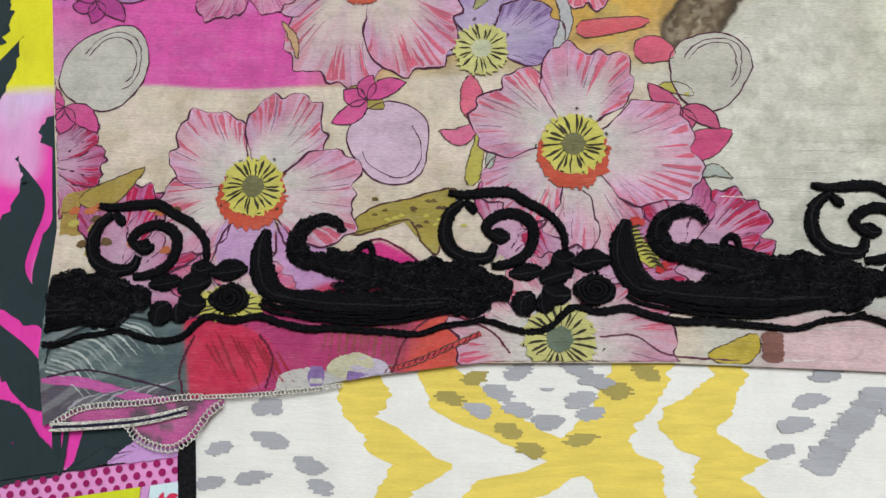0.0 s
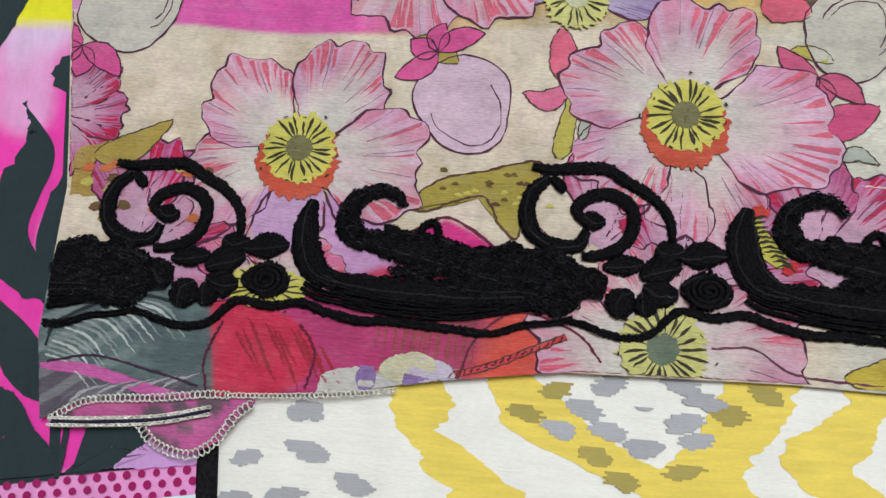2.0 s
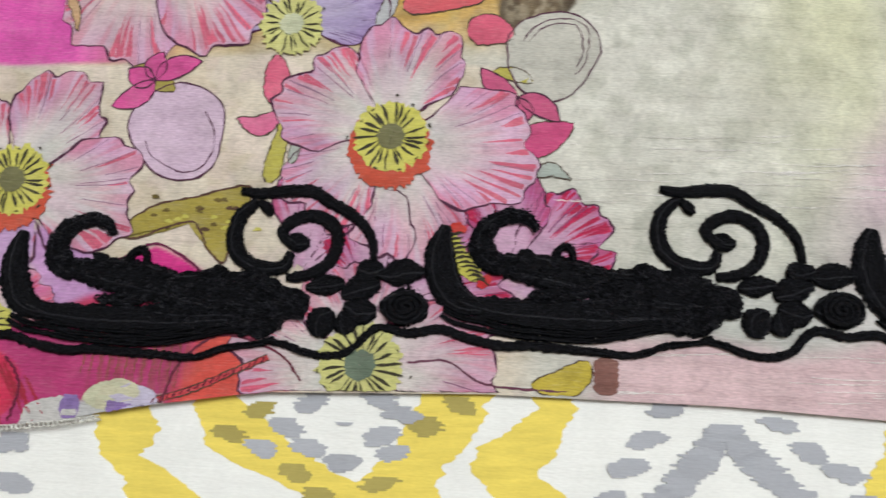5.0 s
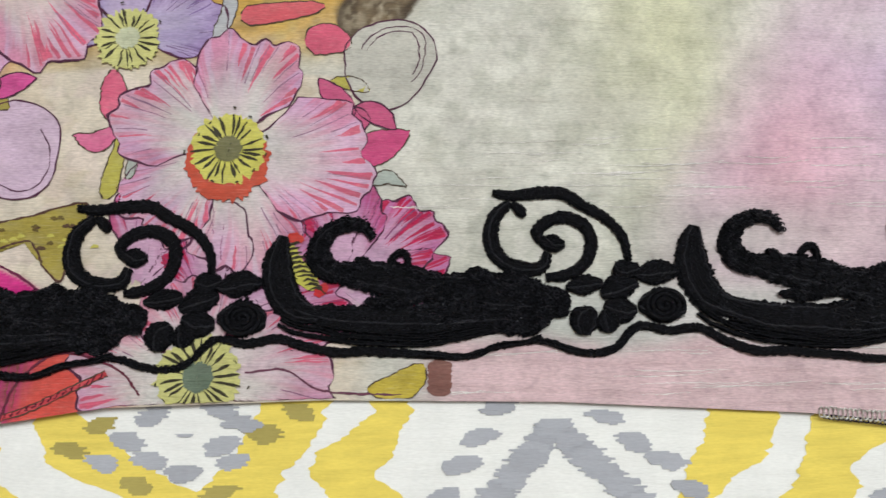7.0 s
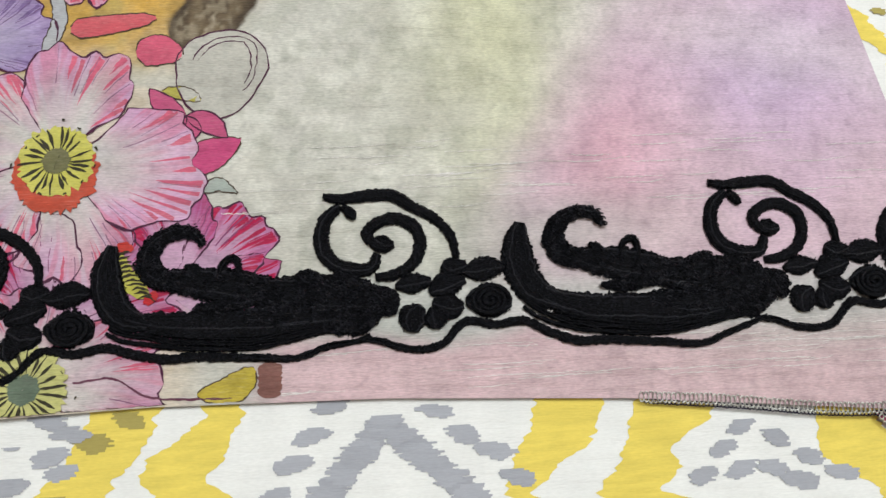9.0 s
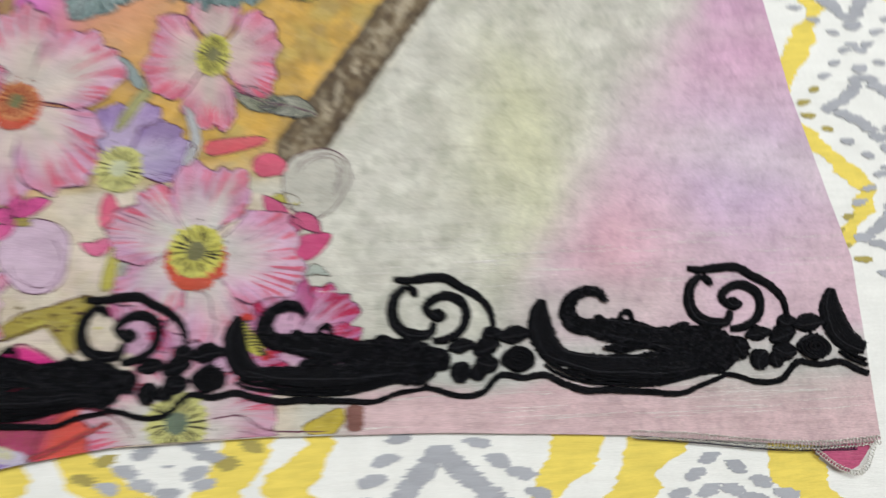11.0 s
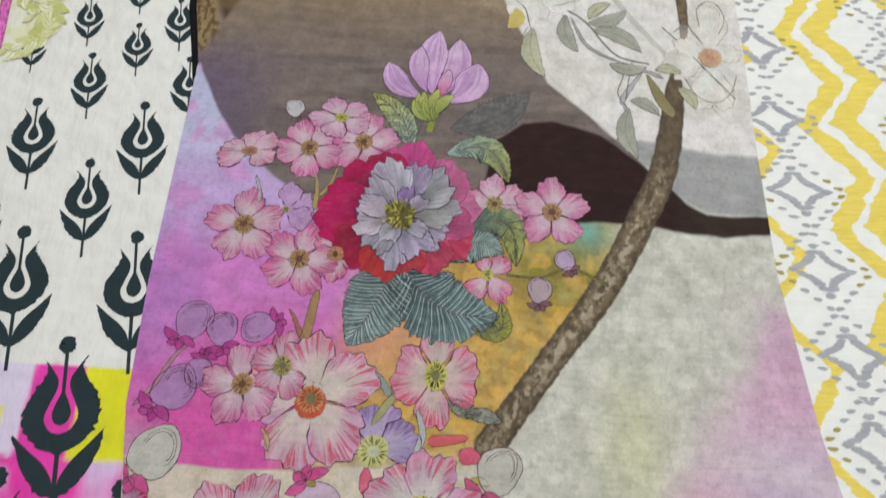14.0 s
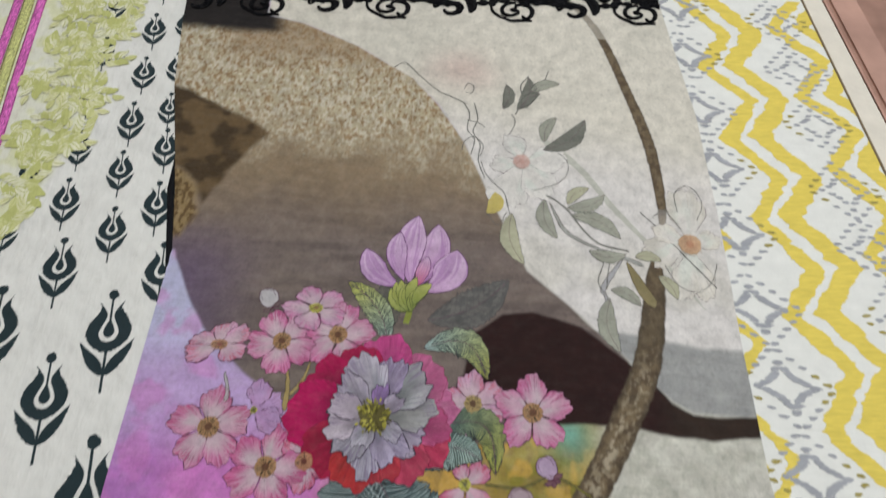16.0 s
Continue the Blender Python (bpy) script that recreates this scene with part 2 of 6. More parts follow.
class Ink:
    """Collects grids of a print, each point with its colours, and lays them on a cloth."""

    def __init__(self):
        self.co, self.faces, self.tint, self.streak, self.uv, self.count = [], [], [], [], [], 0

    def grid(self, xy, lift, tint, streak=None, uv=None):
        n, m = xy.shape[:2]
        self.co.append(np.concatenate([xy, np.broadcast_to(np.asarray(lift, float), (n, m))[..., None]], -1).reshape(-1, 3))
        self.tint.append(np.broadcast_to(tint, (n, m, 3)).reshape(-1, 3))
        self.streak.append(np.broadcast_to(np.zeros(4) if streak is None else streak, (n, m, 4)).reshape(-1, 4))
        self.uv.append(np.broadcast_to(np.zeros(2) if uv is None else uv, (n, m, 2)).reshape(-1, 2))
        k = self.count + np.arange(n * m).reshape(n, m)
        self.faces.append(np.stack([k[:-1, :-1], k[1:, :-1], k[1:, 1:], k[:-1, 1:]], -1).reshape(-1, 4))
        self.count += n * m
        return self

    def area(self, outline, lift, tint, rings=4, rough=0.0, seed=0):
        """A filled patch inside a smooth closed outline."""
        line = spline(list(outline) + [outline[0]], 10)
        line = line + np.random.default_rng(seed).normal(0, 1, line.shape) * np.array([0.35, 1.0]) * rough
        line[-1] = line[0]
        t = np.linspace(1, 0.02, rings + 1)[None, :, None]
        mid = line[:-1].mean(0)
        return self.grid(mid + (line[:, None] - mid) * t, lift, tint)

    def ribbon(self, line, width, lift, tint):
        """A drawn line of the width given (a number or one for each point)."""
        line = np.asarray(line, float)
        d = np.gradient(line, axis=0)
        side = np.stack([-d[:, 1], d[:, 0]], -1) / np.maximum(np.hypot(d[:, 0], d[:, 1]), 1e-9)[:, None]
        w = np.broadcast_to(width, (len(line),))[:, None] / 2
        return self.grid(np.stack([line - side * w, line + side * w], 1), lift, tint)

    def link(self, name, parent, mat, height, clip=None, label=""):
        co = np.concatenate(self.co)
        if clip:
            co[:, 0], co[:, 1] = clip(co[:, 0], co[:, 1])
        co[:, 2] = 0.9 * co[:, 2] + height(co[:, 0], co[:, 1])
        if name != "chiffon" and mat is CHIFFON:
            # the ink bleeds along the threads
            bx, by = value_noise(co[:, 0] * 700 + 31, co[:, 1] * 1500) - 0.5, value_noise(co[:, 0] * 900, co[:, 1] * 900 + 77) - 0.5
            co[:, 0], co[:, 1] = co[:, 0] + 0.0011 * bx, co[:, 1] + 0.0006 * by
        co[:, 0], co[:, 1] = spread(co[:, 0], co[:, 1])
        faces = np.concatenate(self.faces)
        me = bpy.data.meshes.new(name)
        me.from_pydata(co.tolist(), [], faces.tolist())
        for key, data in (("tint", np.c_[np.concatenate(self.tint), np.ones(self.count)]), ("streak", np.concatenate(self.streak))):
            me.attributes.new(key, "FLOAT_COLOR", "POINT").data.foreach_set("color", np.ascontiguousarray(data, dtype=np.float32).ravel())
        uv = np.concatenate(self.uv)[faces.ravel()]
        me.uv_layers.new(name="fan").data.foreach_set("uv", np.ascontiguousarray(uv, dtype=np.float32).ravel())
        me.polygons.foreach_set("use_smooth", np.ones(len(me.polygons), bool))
        me.materials.append(mat)
        up = sum(p.normal.z for p in list(me.polygons)[:60])
        if up < 0:
            me.flip_normals()
        ob = new(name, me)
        ob.parent = parent
        if label:
            tagged(ob, label)
        return ob


def on_scarf(x, y):
    y = np.maximum(y, scarf_hem(x) + 0.0008)
    return np.clip(x, scarf_left(y) + 0.001, scarf_right(y) - 0.001), y


def solid(name, bm, mat, parent=None, label=""):
    me = bpy.data.meshes.new(name)
    bm.to_mesh(me)
    bm.free()
    me.materials.append(mat)
    ob = new(name, me)
    ob.parent = parent
    if label:
        tagged(ob, label)
    return ob


def box(bm, x0, x1, y0, y1, z0, z1, bevel=0.0):
    made = bmesh.ops.create_cube(bm, size=1.0, matrix=Matrix.LocRotScale(((x0 + x1) / 2, (y0 + y1) / 2, (z0 + z1) / 2), None, (x1 - x0, y1 - y0, z1 - z0)))
    if bevel:
        edges = list({e for v in made["verts"] for e in v.link_edges})
        bmesh.ops.bevel(bm, geom=edges, offset=bevel, segments=3, affect="EDGES")


def tube(name, line, radius, height, mat, parent, flat=0.6, sides=7, label="", lift=0.0, clip=None, fuzz=0.0):
    """A cord laid on a cloth along a line; radius is a number or one for each point."""
    line = np.asarray(line, float)
    if clip:
        line = np.stack(clip(line[:, 0], line[:, 1]), -1)
    d = np.gradient(line, axis=0)
    side = np.stack([-d[:, 1], d[:, 0]], -1) / np.maximum(np.hypot(d[:, 0], d[:, 1]), 1e-9)[:, None]
    r = np.broadcast_to(radius, (len(line),)).astype(float)
    z = height(line[:, 0], line[:, 1]) + lift
    co = []
    for k in range(sides):
        a = math.pi * 2 * k / sides
        if fuzz:
            r = np.broadcast_to(radius, (len(line),)) + fuzz * (value_noise(np.arange(len(line)) * 0.9 + 13 * k, line[:, 0] * 50 + k) - 0.5)
        co.append(np.c_[line + side * (r * math.cos(a))[:, None], z + flat * np.minimum(r, 0.0016) * (math.sin(a) + 0.4)])
    co = np.stack(co, 1).reshape(-1, 3)
    co[:, 0], co[:, 1] = spread(co[:, 0], co[:, 1])
    n = len(line)
    faces = [(i * sides + k, i * sides + (k + 1) % sides, (i + 1) * sides + (k + 1) % sides, (i + 1) * sides + k) for i in range(n - 1) for k in range(sides)]
    faces += [tuple(range(sides))[::-1], tuple((n - 1) * sides + k for k in range(sides))]
    me = bpy.data.meshes.new(name)
    me.from_pydata(co.tolist(), [], faces)
    me.polygons.foreach_set("use_smooth", np.ones(len(me.polygons), bool))
    me.materials.append(mat)
    ob = new(name, me)
    ob.parent = parent
    if label:
        tagged(ob, label)
    return ob


# ---- the room that closes the place ----
bm = bmesh.new()
box(bm, -2.4, 2.4, -2.2, 2.6, -0.62, -0.5)
tagged(solid("floor", bm, FLOOR_WOOD), "pinkish brown wooden floor under the bed", "floor", kind="structure")
for wall, (x0, x1, y0, y1) in {"wall_north": (-2.4, 2.4, 2.6, 2.7), "wall_south": (-2.4, 2.4, -2.3, -2.2), "wall_east": (2.4, 2.5, -2.3, 2.7), "wall_west": (-2.5, -2.4, -2.3, 2.7)}.items():
    bm = bmesh.new()
    box(bm, x0, x1, y0, y1, -0.62, 2.6)
    tagged(solid(wall, bm, WALL_PAINT), "plain off-white painted room wall", "wall", kind="structure")
bm = bmesh.new()
box(bm, -2.5, 2.5, -2.3, 2.7, 2.6, 2.7)
tagged(solid("ceiling", bm, WALL_PAINT), "plain off-white painted ceiling", "ceiling", kind="structure")

# ---- bed ----
bed = tagged(new("bed"), "bed with a cream cotton sheet and pinkish wooden side rail", "bed")
bm = bmesh.new()
box(bm, -1.0, 0.0, -0.9, 1.15, -0.28, -0.0115, 0.01)
for v in bm.verts:
    if v.co.x > -0.5:
        v.co.x = 0.62 - 0.144 * (v.co.y - 0.9) + v.co.x
solid("mattress", bm, SHEET_COTTON, bed, "mattress under a cream cotton sheet")
bm = bmesh.new()
box(bm, 0.0, 0.05, -0.9, 1.15, -0.5, -0.02, 0.006)
for v in bm.verts:
    v.co.x += 0.627 - 0.144 * (v.co.y - 0.9)
solid("side_rail", bm, FLOOR_WOOD, bed, "pinkish brown wooden rail")
for lx, ly in ((-0.95, -0.85), (-0.95, 1.1), (0.6, -0.85), (0.5, 1.1)):
    bm = bmesh.new()
    box(bm, lx - 0.04, lx + 0.04, ly - 0.04, ly + 0.04, -0.5, -0.27, 0.005)
    solid("leg", bm, FLOOR_WOOD, bed)


# ---- ikat cotton cloth with yellow zigzags and grey diamonds ----
WHITE_COTTON, YELLOW, SMOKE, OLIVE = rgb(233, 232, 226), rgb(225, 202, 96), rgb(166, 167, 172), rgb(166, 152, 86)
ikat = tagged(new("ikat_cloth"), "white cotton cloth printed with yellow zigzags and grey dashed diamonds", "cloth")


def edge_x(y):
    return 0.574 - 0.144 * (y - 0.743)


ys = np.linspace(-0.35, 1.12, 370)
us = np.linspace(0, 1, 240)
gy = np.repeat(ys[:, None], len(us), 1)
gx = -0.45 + us[None, :] * (edge_x(gy) + 0.45)
weft = 1 - 0.04 * fbm(gx, gy * 4, 60.0, 3)
Ink().grid(np.stack([gx, gy], -1), 0.0, WHITE_COTTON * weft[..., None]).link("cotton_ground", ikat, COTTON, cotton_z)
line = np.stack([edge_x(ys), ys], -1)
tube("selvedge", line, 0.0016, cotton_z, plain("selvedge_brown", rgb(128, 112, 88)), ikat, label="thin brown stitched selvedge")


def on_ikat(x, y):
    return np.minimum(x, edge_x(y) - 0.001), y


def band(points, seed):
    """A zigzag band whose edges run out in weft threads."""
    ink = Ink()
    rnd = np.random.default_rng(seed)
    yy = np.arange(points[0][1], points[-1][1], 0.0011)
    xx = np.interp(yy, [p[1] for p in points], [p[0] for p in points])
    width = np.interp(yy, [p[1] for p in points], [p[2] for p in points])
    slow = (fbm(yy * 0 + seed, yy, 120.0, 3) - 0.5) * 0.012
    a = xx - width / 2 + slow + rnd.normal(0, 0.0007, len(yy))
    slow2 = (fbm(yy * 0 + seed + 40, yy, 120.0, 3) - 0.5) * 0.012
    b = np.maximum(xx + width / 2 + slow2 + rnd.normal(0, 0.0007, len(yy)), a + 0.002)
    s = np.linspace(0, 1, 5)[None, :]
    gx = a[:, None] * (1 - s) + b[:, None] * s
    gy = np.repeat(yy[:, None], 5, 1)
    shade = 0.9 + 0.25 * fbm(gx, gy * 5, 130.0, 2)
    return ink.grid(np.stack([gx, gy], -1), 0.0002 + 0.00005 * (seed % 3), YELLOW * shade[..., None])


# zigzags below the scarf's hem: middle, height and width of each step; the motif mirrors itself lower down
NEAR_BANDS = {
    "a": [(-0.0418, 0.0095, 0.0187), (-0.0358, 0.0036, 0.0227), (-0.0362, -0.0047, 0.0138), (-0.0248, -0.014, 0.0227), (-0.0178, -0.0203, 0.0305)],
    "b": [(-0.0069, 0.0191, 0.0138), (-0.0009, 0.0094, 0.0256), (0.0071, 0.0015, 0.0276), (0.021, -0.0082, 0.0355), (0.0373, -0.0132, 0.0286), (0.0462, -0.0171, 0.0286)],
    "c": [(0.0848, 0.0208, 0.0276), (0.0819, 0.0125, 0.0296), (0.0761, 0.0043, 0.0296), (0.0673, -0.0059, 0.0276), (0.0644, -0.0122, 0.0296), (0.0645, -0.0166, 0.0335)],
    "d": [(0.1202, 0.0236, 0.0197), (0.1218, 0.0168, 0.0168), (0.115, 0.01, 0.0227), (0.1086, 0.0018, 0.0276), (0.1053, -0.0065, 0.0266), (0.1132, -0.0143, 0.0266)],
    "e": [(0.2579, 0.0165, 0.0306), (0.2575, 0.0058, 0.0217), (0.2497, -0.003, 0.0256), (0.2414, -0.0127, 0.0168), (0.237, -0.019, 0.0118)],
    "f": [(0.3023, 0.0129, 0.0286), (0.2984, 0.0032, 0.0286), (0.2882, -0.005, 0.0237), (0.2897, -0.0133, 0.0326), (0.2805, -0.0216, 0.0256)],
    "g": [(0.392, 0.03, 0.02), (0.3759, -0.0009, 0.0316), (0.3755, -0.0101, 0.0306), (0.3884, -0.0219, 0.0187)],
}
for n, rows in enumerate(NEAR_BANDS.values()):
    low = rows[-1][1]
    whole = [(x + 0.01, 2 * low - 0.004 - y, w) for x, y, w in rows] + rows[::-1] + [(rows[0][0] + 0.004, 0.05, rows[0][2])]
    band(whole, 30 + n).link("zigzag_band", ikat, COTTON, cotton_z, on_ikat)

# zigzags beside the scarf: start of the rhythm, middle line at y 0.4, swing, and the offset and width of the two bands
for k, start, mid_x, swing, pair in ((2, -0.035, 0.36, 0.024, ((-0.02, 0.02), (0.022, 0.014))), (3, 0.0587, 0.470, 0.022, ((0.0, 0.021), (0.039, 0.028))), (4, 0.02, 0.605, 0.024, ((-0.02, 0.022), (0.02, 0.026)))):
    for n, (shift, wide) in enumerate(pair):
        corners = []
        for j in range(-2, 18):
            y = start + 0.0578 * j + 0.003 * math.sin(j * 2.3 + k) + 0.006 * n
            corners.append((mid_x - 0.14 * (y - 0.4) + shift + (-swing if j % 2 == 0 else swing), y, wide))
        if k == 2:
            corners = [c for c in corners if c[1] > 0.06]
        band(corners, 10 * k + n + 61).link("zigzag_band", ikat, COTTON, cotton_z, on_ikat)


def dash(ink, x, y, length, thick, slope, colour, rnd):
    """A smoke-grey dash made of short weft floats, each a little longer or shorter."""
    rows = max(5, int(thick / 0.0008))
    t = np.linspace(-1, 1, rows + 1)
    half = length / 2 * np.sqrt(np.maximum(0.12, 1 - t * t)) + rnd.uniform(-0.22, 0.22, rows + 1) * length / 2
    mid = slope * t * length * 0.35 + rnd.uniform(-0.06, 0.06, rows + 1) * length
    half, mid = np.repeat(half[:-1], 2), np.repeat(mid[:-1], 2)
    yy = y + thick / 2 * np.repeat(t, 2)[1:-1] + 0.00006 * np.tile([1, -1], rows)
    lift = 0.0004 + 0.00035 * rnd.random()
    f = np.array([-1, -0.5, 0, 0.5, 1])[None, :]
    ink.grid(np.stack([x + mid[:, None] + half[:, None] * f, np.repeat(yy[:, None], 5, 1)], -1), lift, colour * rnd.uniform(0.94, 1.06))


def diamond(x0, y0, half, tall, linked, seed):
    """A grey diamond: an inner outline, linked or dashed, inside a ring of loose dashes."""
    rnd = np.random.default_rng(seed)
    whole = None
    rings = ((1.0, 20, 0.0082, 0.0043), (0.6, 24, 0.0105, 0.0058)) if linked else ((1.0, 18, 0.0085, 0.0042), (0.62, 16, 0.0085, 0.0045))
    for r, n, length, thick in rings:
        for j in range(n):
            a = 4 * (j + 0.5 * (r == 1.0)) / n
            q, f = int(a), a - int(a)
            (ax, ay), (bx, by) = [((1, 0), (0, 1)), ((0, 1), (-1, 0)), ((-1, 0), (0, -1)), ((0, -1), (1, 0))][q]
            px, py = ax + (bx - ax) * f, ay + (by - ay) * f
            if r < 1.0:
                pinch = 1 - 0.24 * math.sin(math.pi * f)
                px, py = px * pinch, py * pinch
            near_yellow = abs(px) > 0.62 and r == 1.0
            ink = Ink()
            dash(ink, x0 + px * r * half - 0.2 * py * tall * r, y0 + py * r * tall, length * rnd.uniform(0.85, 1.15), thick * rnd.uniform(0.85, 1.1),
                 0.5 * np.sign(px * py) * -1, OLIVE if near_yellow and seed % 3 else SMOKE, rnd)
            made = ink.link("dash" if whole else "grey_diamond", whole or ikat, COTTON, cotton_z, on_ikat)
            whole = whole or made


for i, (x, y) in enumerate([(0.462, 0.118), (0.452, 0.197), (0.442, 0.276), (0.424, 0.359), (0.412, 0.444), (0.396, 0.527), (0.386, 0.617), (0.378, 0.706), (0.367, 0.793), (0.362, 0.885), (0.356, 0.975)]):
    diamond(x, y, 0.047, 0.042, True, 100 + i)
for i, (x, y) in enumerate([(0.585, 0.26), (0.575, 0.345), (0.56, 0.435), (0.549, 0.522), (0.537, 0.607), (0.523, 0.683), (0.512, 0.778), (0.503, 0.868), (0.492, 0.955)]):
    diamond(x, y, 0.042, 0.04, False, 140 + i)

# dashes and the opened diamond below the hem; the first of each group heads it
NEAR_DASHES = [
    [(0.011, 0.013), (0.030, 0.016), (0.0, 0.004), (0.056, 0.018), (0.021, 0.007), (0.013, -0.001), (0.030, 0.0), (0.064, 0.013), (0.057, 0.005), (0.086, 0.017), (0.073, 0.009), (0.062, -0.001), (0.026, -0.009), (0.043, -0.005), (0.057, -0.012), (0.036, -0.017)],
    [(0.164, 0.019), (0.1555, 0.007), (0.1485, -0.003), (0.205, 0.014), (0.2155, 0.0045), (0.2275, -0.0025), (0.142, -0.014), (0.236, -0.013)],
    [(0.330, 0.001), (0.321, -0.007), (0.344, -0.004), (0.357, -0.012), (0.328, -0.0155), (0.312, -0.017), (0.341, -0.0155), (0.352, -0.021), (0.370, -0.019)],
    [(-0.081, -0.002), (-0.079, -0.016), (-0.0797, -0.0016), (-0.1011, -0.0201), (-0.0756, -0.0163), (-0.0852, -0.0318), (-0.0607, -0.026), (-0.0546, -0.0348), (-0.1039, -0.0347)],
]
for n, group in enumerate(NEAR_DASHES):
    whole = None
    rnd = np.random.default_rng(700 + n)
    mid_x = sum(x for x, y in group) / len(group)
    for x, y in group:
        ink = Ink()
        over_yellow = n == 0 and (x < 0.012 or x > 0.068 or y < -0.008)
        dash(ink, x, y, 0.0125 * rnd.uniform(0.85, 1.15), 0.0068 * rnd.uniform(0.85, 1.15), 0.6 * np.sign(mid_x - x) if n != 0 else 0.5 * np.sign((x - 0.043) * (0.009 - y)), OLIVE if over_yellow else SMOKE, rnd)
        made = ink.link("dash" if whole else "grey_diamond", whole or ikat, COTTON, cotton_z, on_ikat)
        whole = whole or made
    if n == 0:
        speck = Ink()
        dash(speck, 0.043, 0.009, 0.007, 0.0014, 0.0, SMOKE, rnd)
        speck.link("dash", whole, COTTON, cotton_z, on_ikat)
    if n == 1:
        for f in np.linspace(0, 1, 12):
            for x1, y1 in ((0.157, -0.02), (0.219, -0.02)):
                outline = Ink()
                dash(outline, 0.184 + (x1 - 0.184) * f, 0.0105 + (y1 - 0.0105) * f, 0.0125 * rnd.uniform(0.85, 1.15), 0.0065, 0.5 * np.sign(x1 - 0.184), SMOKE, rnd)
                outline.link("dash", whole, COTTON, cotton_z, on_ikat)


# ---- tulip-print tunic ----
tunic = tagged(new("tulip_print_tunic"), "white cotton tunic with dark tulip print and magenta hem band", "tunic")
INK_DARK = rgb(38, 52, 56)


def tunic_right(y):
    return np.interp(y, [-0.2, -0.04, 0.3, 0.51, 0.56, 0.63, 0.7, 0.9, 1.2], [-0.1, -0.1145, -0.16, -0.214, -0.2255, -0.243, -0.247, -0.262, -0.28])


def on_tunic(x, y):
    return np.minimum(x, tunic_right(y) - 0.002), y


ys = np.linspace(-0.2, 1.15, 420)
us = np.linspace(0, 1, 170)
gy = np.repeat(ys[:, None], len(us), 1)
gx = -0.75 + us[None, :] * (tunic_right(gy) + 0.75)


def tunic_wash(x, y):
    n = fbm(x * 2.5, y, 30.0, 4) - 0.5
    c = np.broadcast_to(rgb(228, 226, 220), x.shape + (3,)) * (1 - 0.05 * fbm(x, y, 20.0, 3))[..., None]

    def put(c, mask, colour):
        return c * (1 - mask[..., None]) + colour * mask[..., None]
    low = smooth(0.2285, 0.2265, y + 0.006 * (x + 0.2) + 0.003 * n)
    pinkish = rgb(226, 62, 165)[None, None] * (1 + 0.35 * n)[..., None]
    pale = rgb(214, 190, 224)
    block = np.broadcast_to(rgb(218, 205, 226), c.shape)
    block = put(block, smooth(-0.301, -0.297, x + 0.004 * n), pinkish)
    block = put(block, smooth(-0.256, -0.253, x + 0.002 * n), rgb(222, 218, 44) * (1 + 0.25 * n)[..., None])
    block = put(block, smooth(-0.315, -0.320, x) * smooth(0.19, 0.187, y), rgb(222, 218, 60))
    c = c * (1 - low[..., None]) + block * low[..., None]
    lower = smooth(0.1495, 0.1465, y + 0.004 * n)
    deep = put(pinkish, smooth(0.52, 0.64, fbm(x * 1.5 + 4, y, 18.0, 2)) * 0.6 + smooth(0.125, 0.15, y + 0.03 * n) * 0.45 * smooth(-0.27, -0.2, x), pale)
    c = c * (1 - lower[..., None]) + deep * lower[..., None]
    net = smooth(0.0, -0.02, x - np.interp(y, [0.5, 0.58, 0.68, 0.8, 0.95], [-0.43, -0.385, -0.36, -0.355, -0.355]) + 0.02 * n) * smooth(0.52, 0.55, y)
    c = put(c, net * (0.35 + 0.5 * smooth(0.45, 0.55, fbm(x, y, 55.0, 2))), rgb(214, 214, 172))
    hem = smooth(0.0, -0.0006, y + 0.0236 - (x + 0.123) * 0.17)
    return c * (1 - hem[..., None]) + np.broadcast_to(rgb(226, 150, 205), c.shape) * hem[..., None]


Ink().grid(np.stack([gx, gy], -1), 0.0, tunic_wash(gx, gy)).link("tunic_cotton", tunic, TUNIC_COTTON, tunic_z)
edge = np.stack([tunic_right(ys) + 0.0015, ys], -1)
tube("piping", edge, 0.0042, tunic_z, PIPING, tunic, 0.9, label="black corded piping along the edge", lift=0.0005)


def jag(line, amount, seed):
    rnd = np.random.default_rng(seed)
    return line + rnd.normal(0, amount, line.shape)


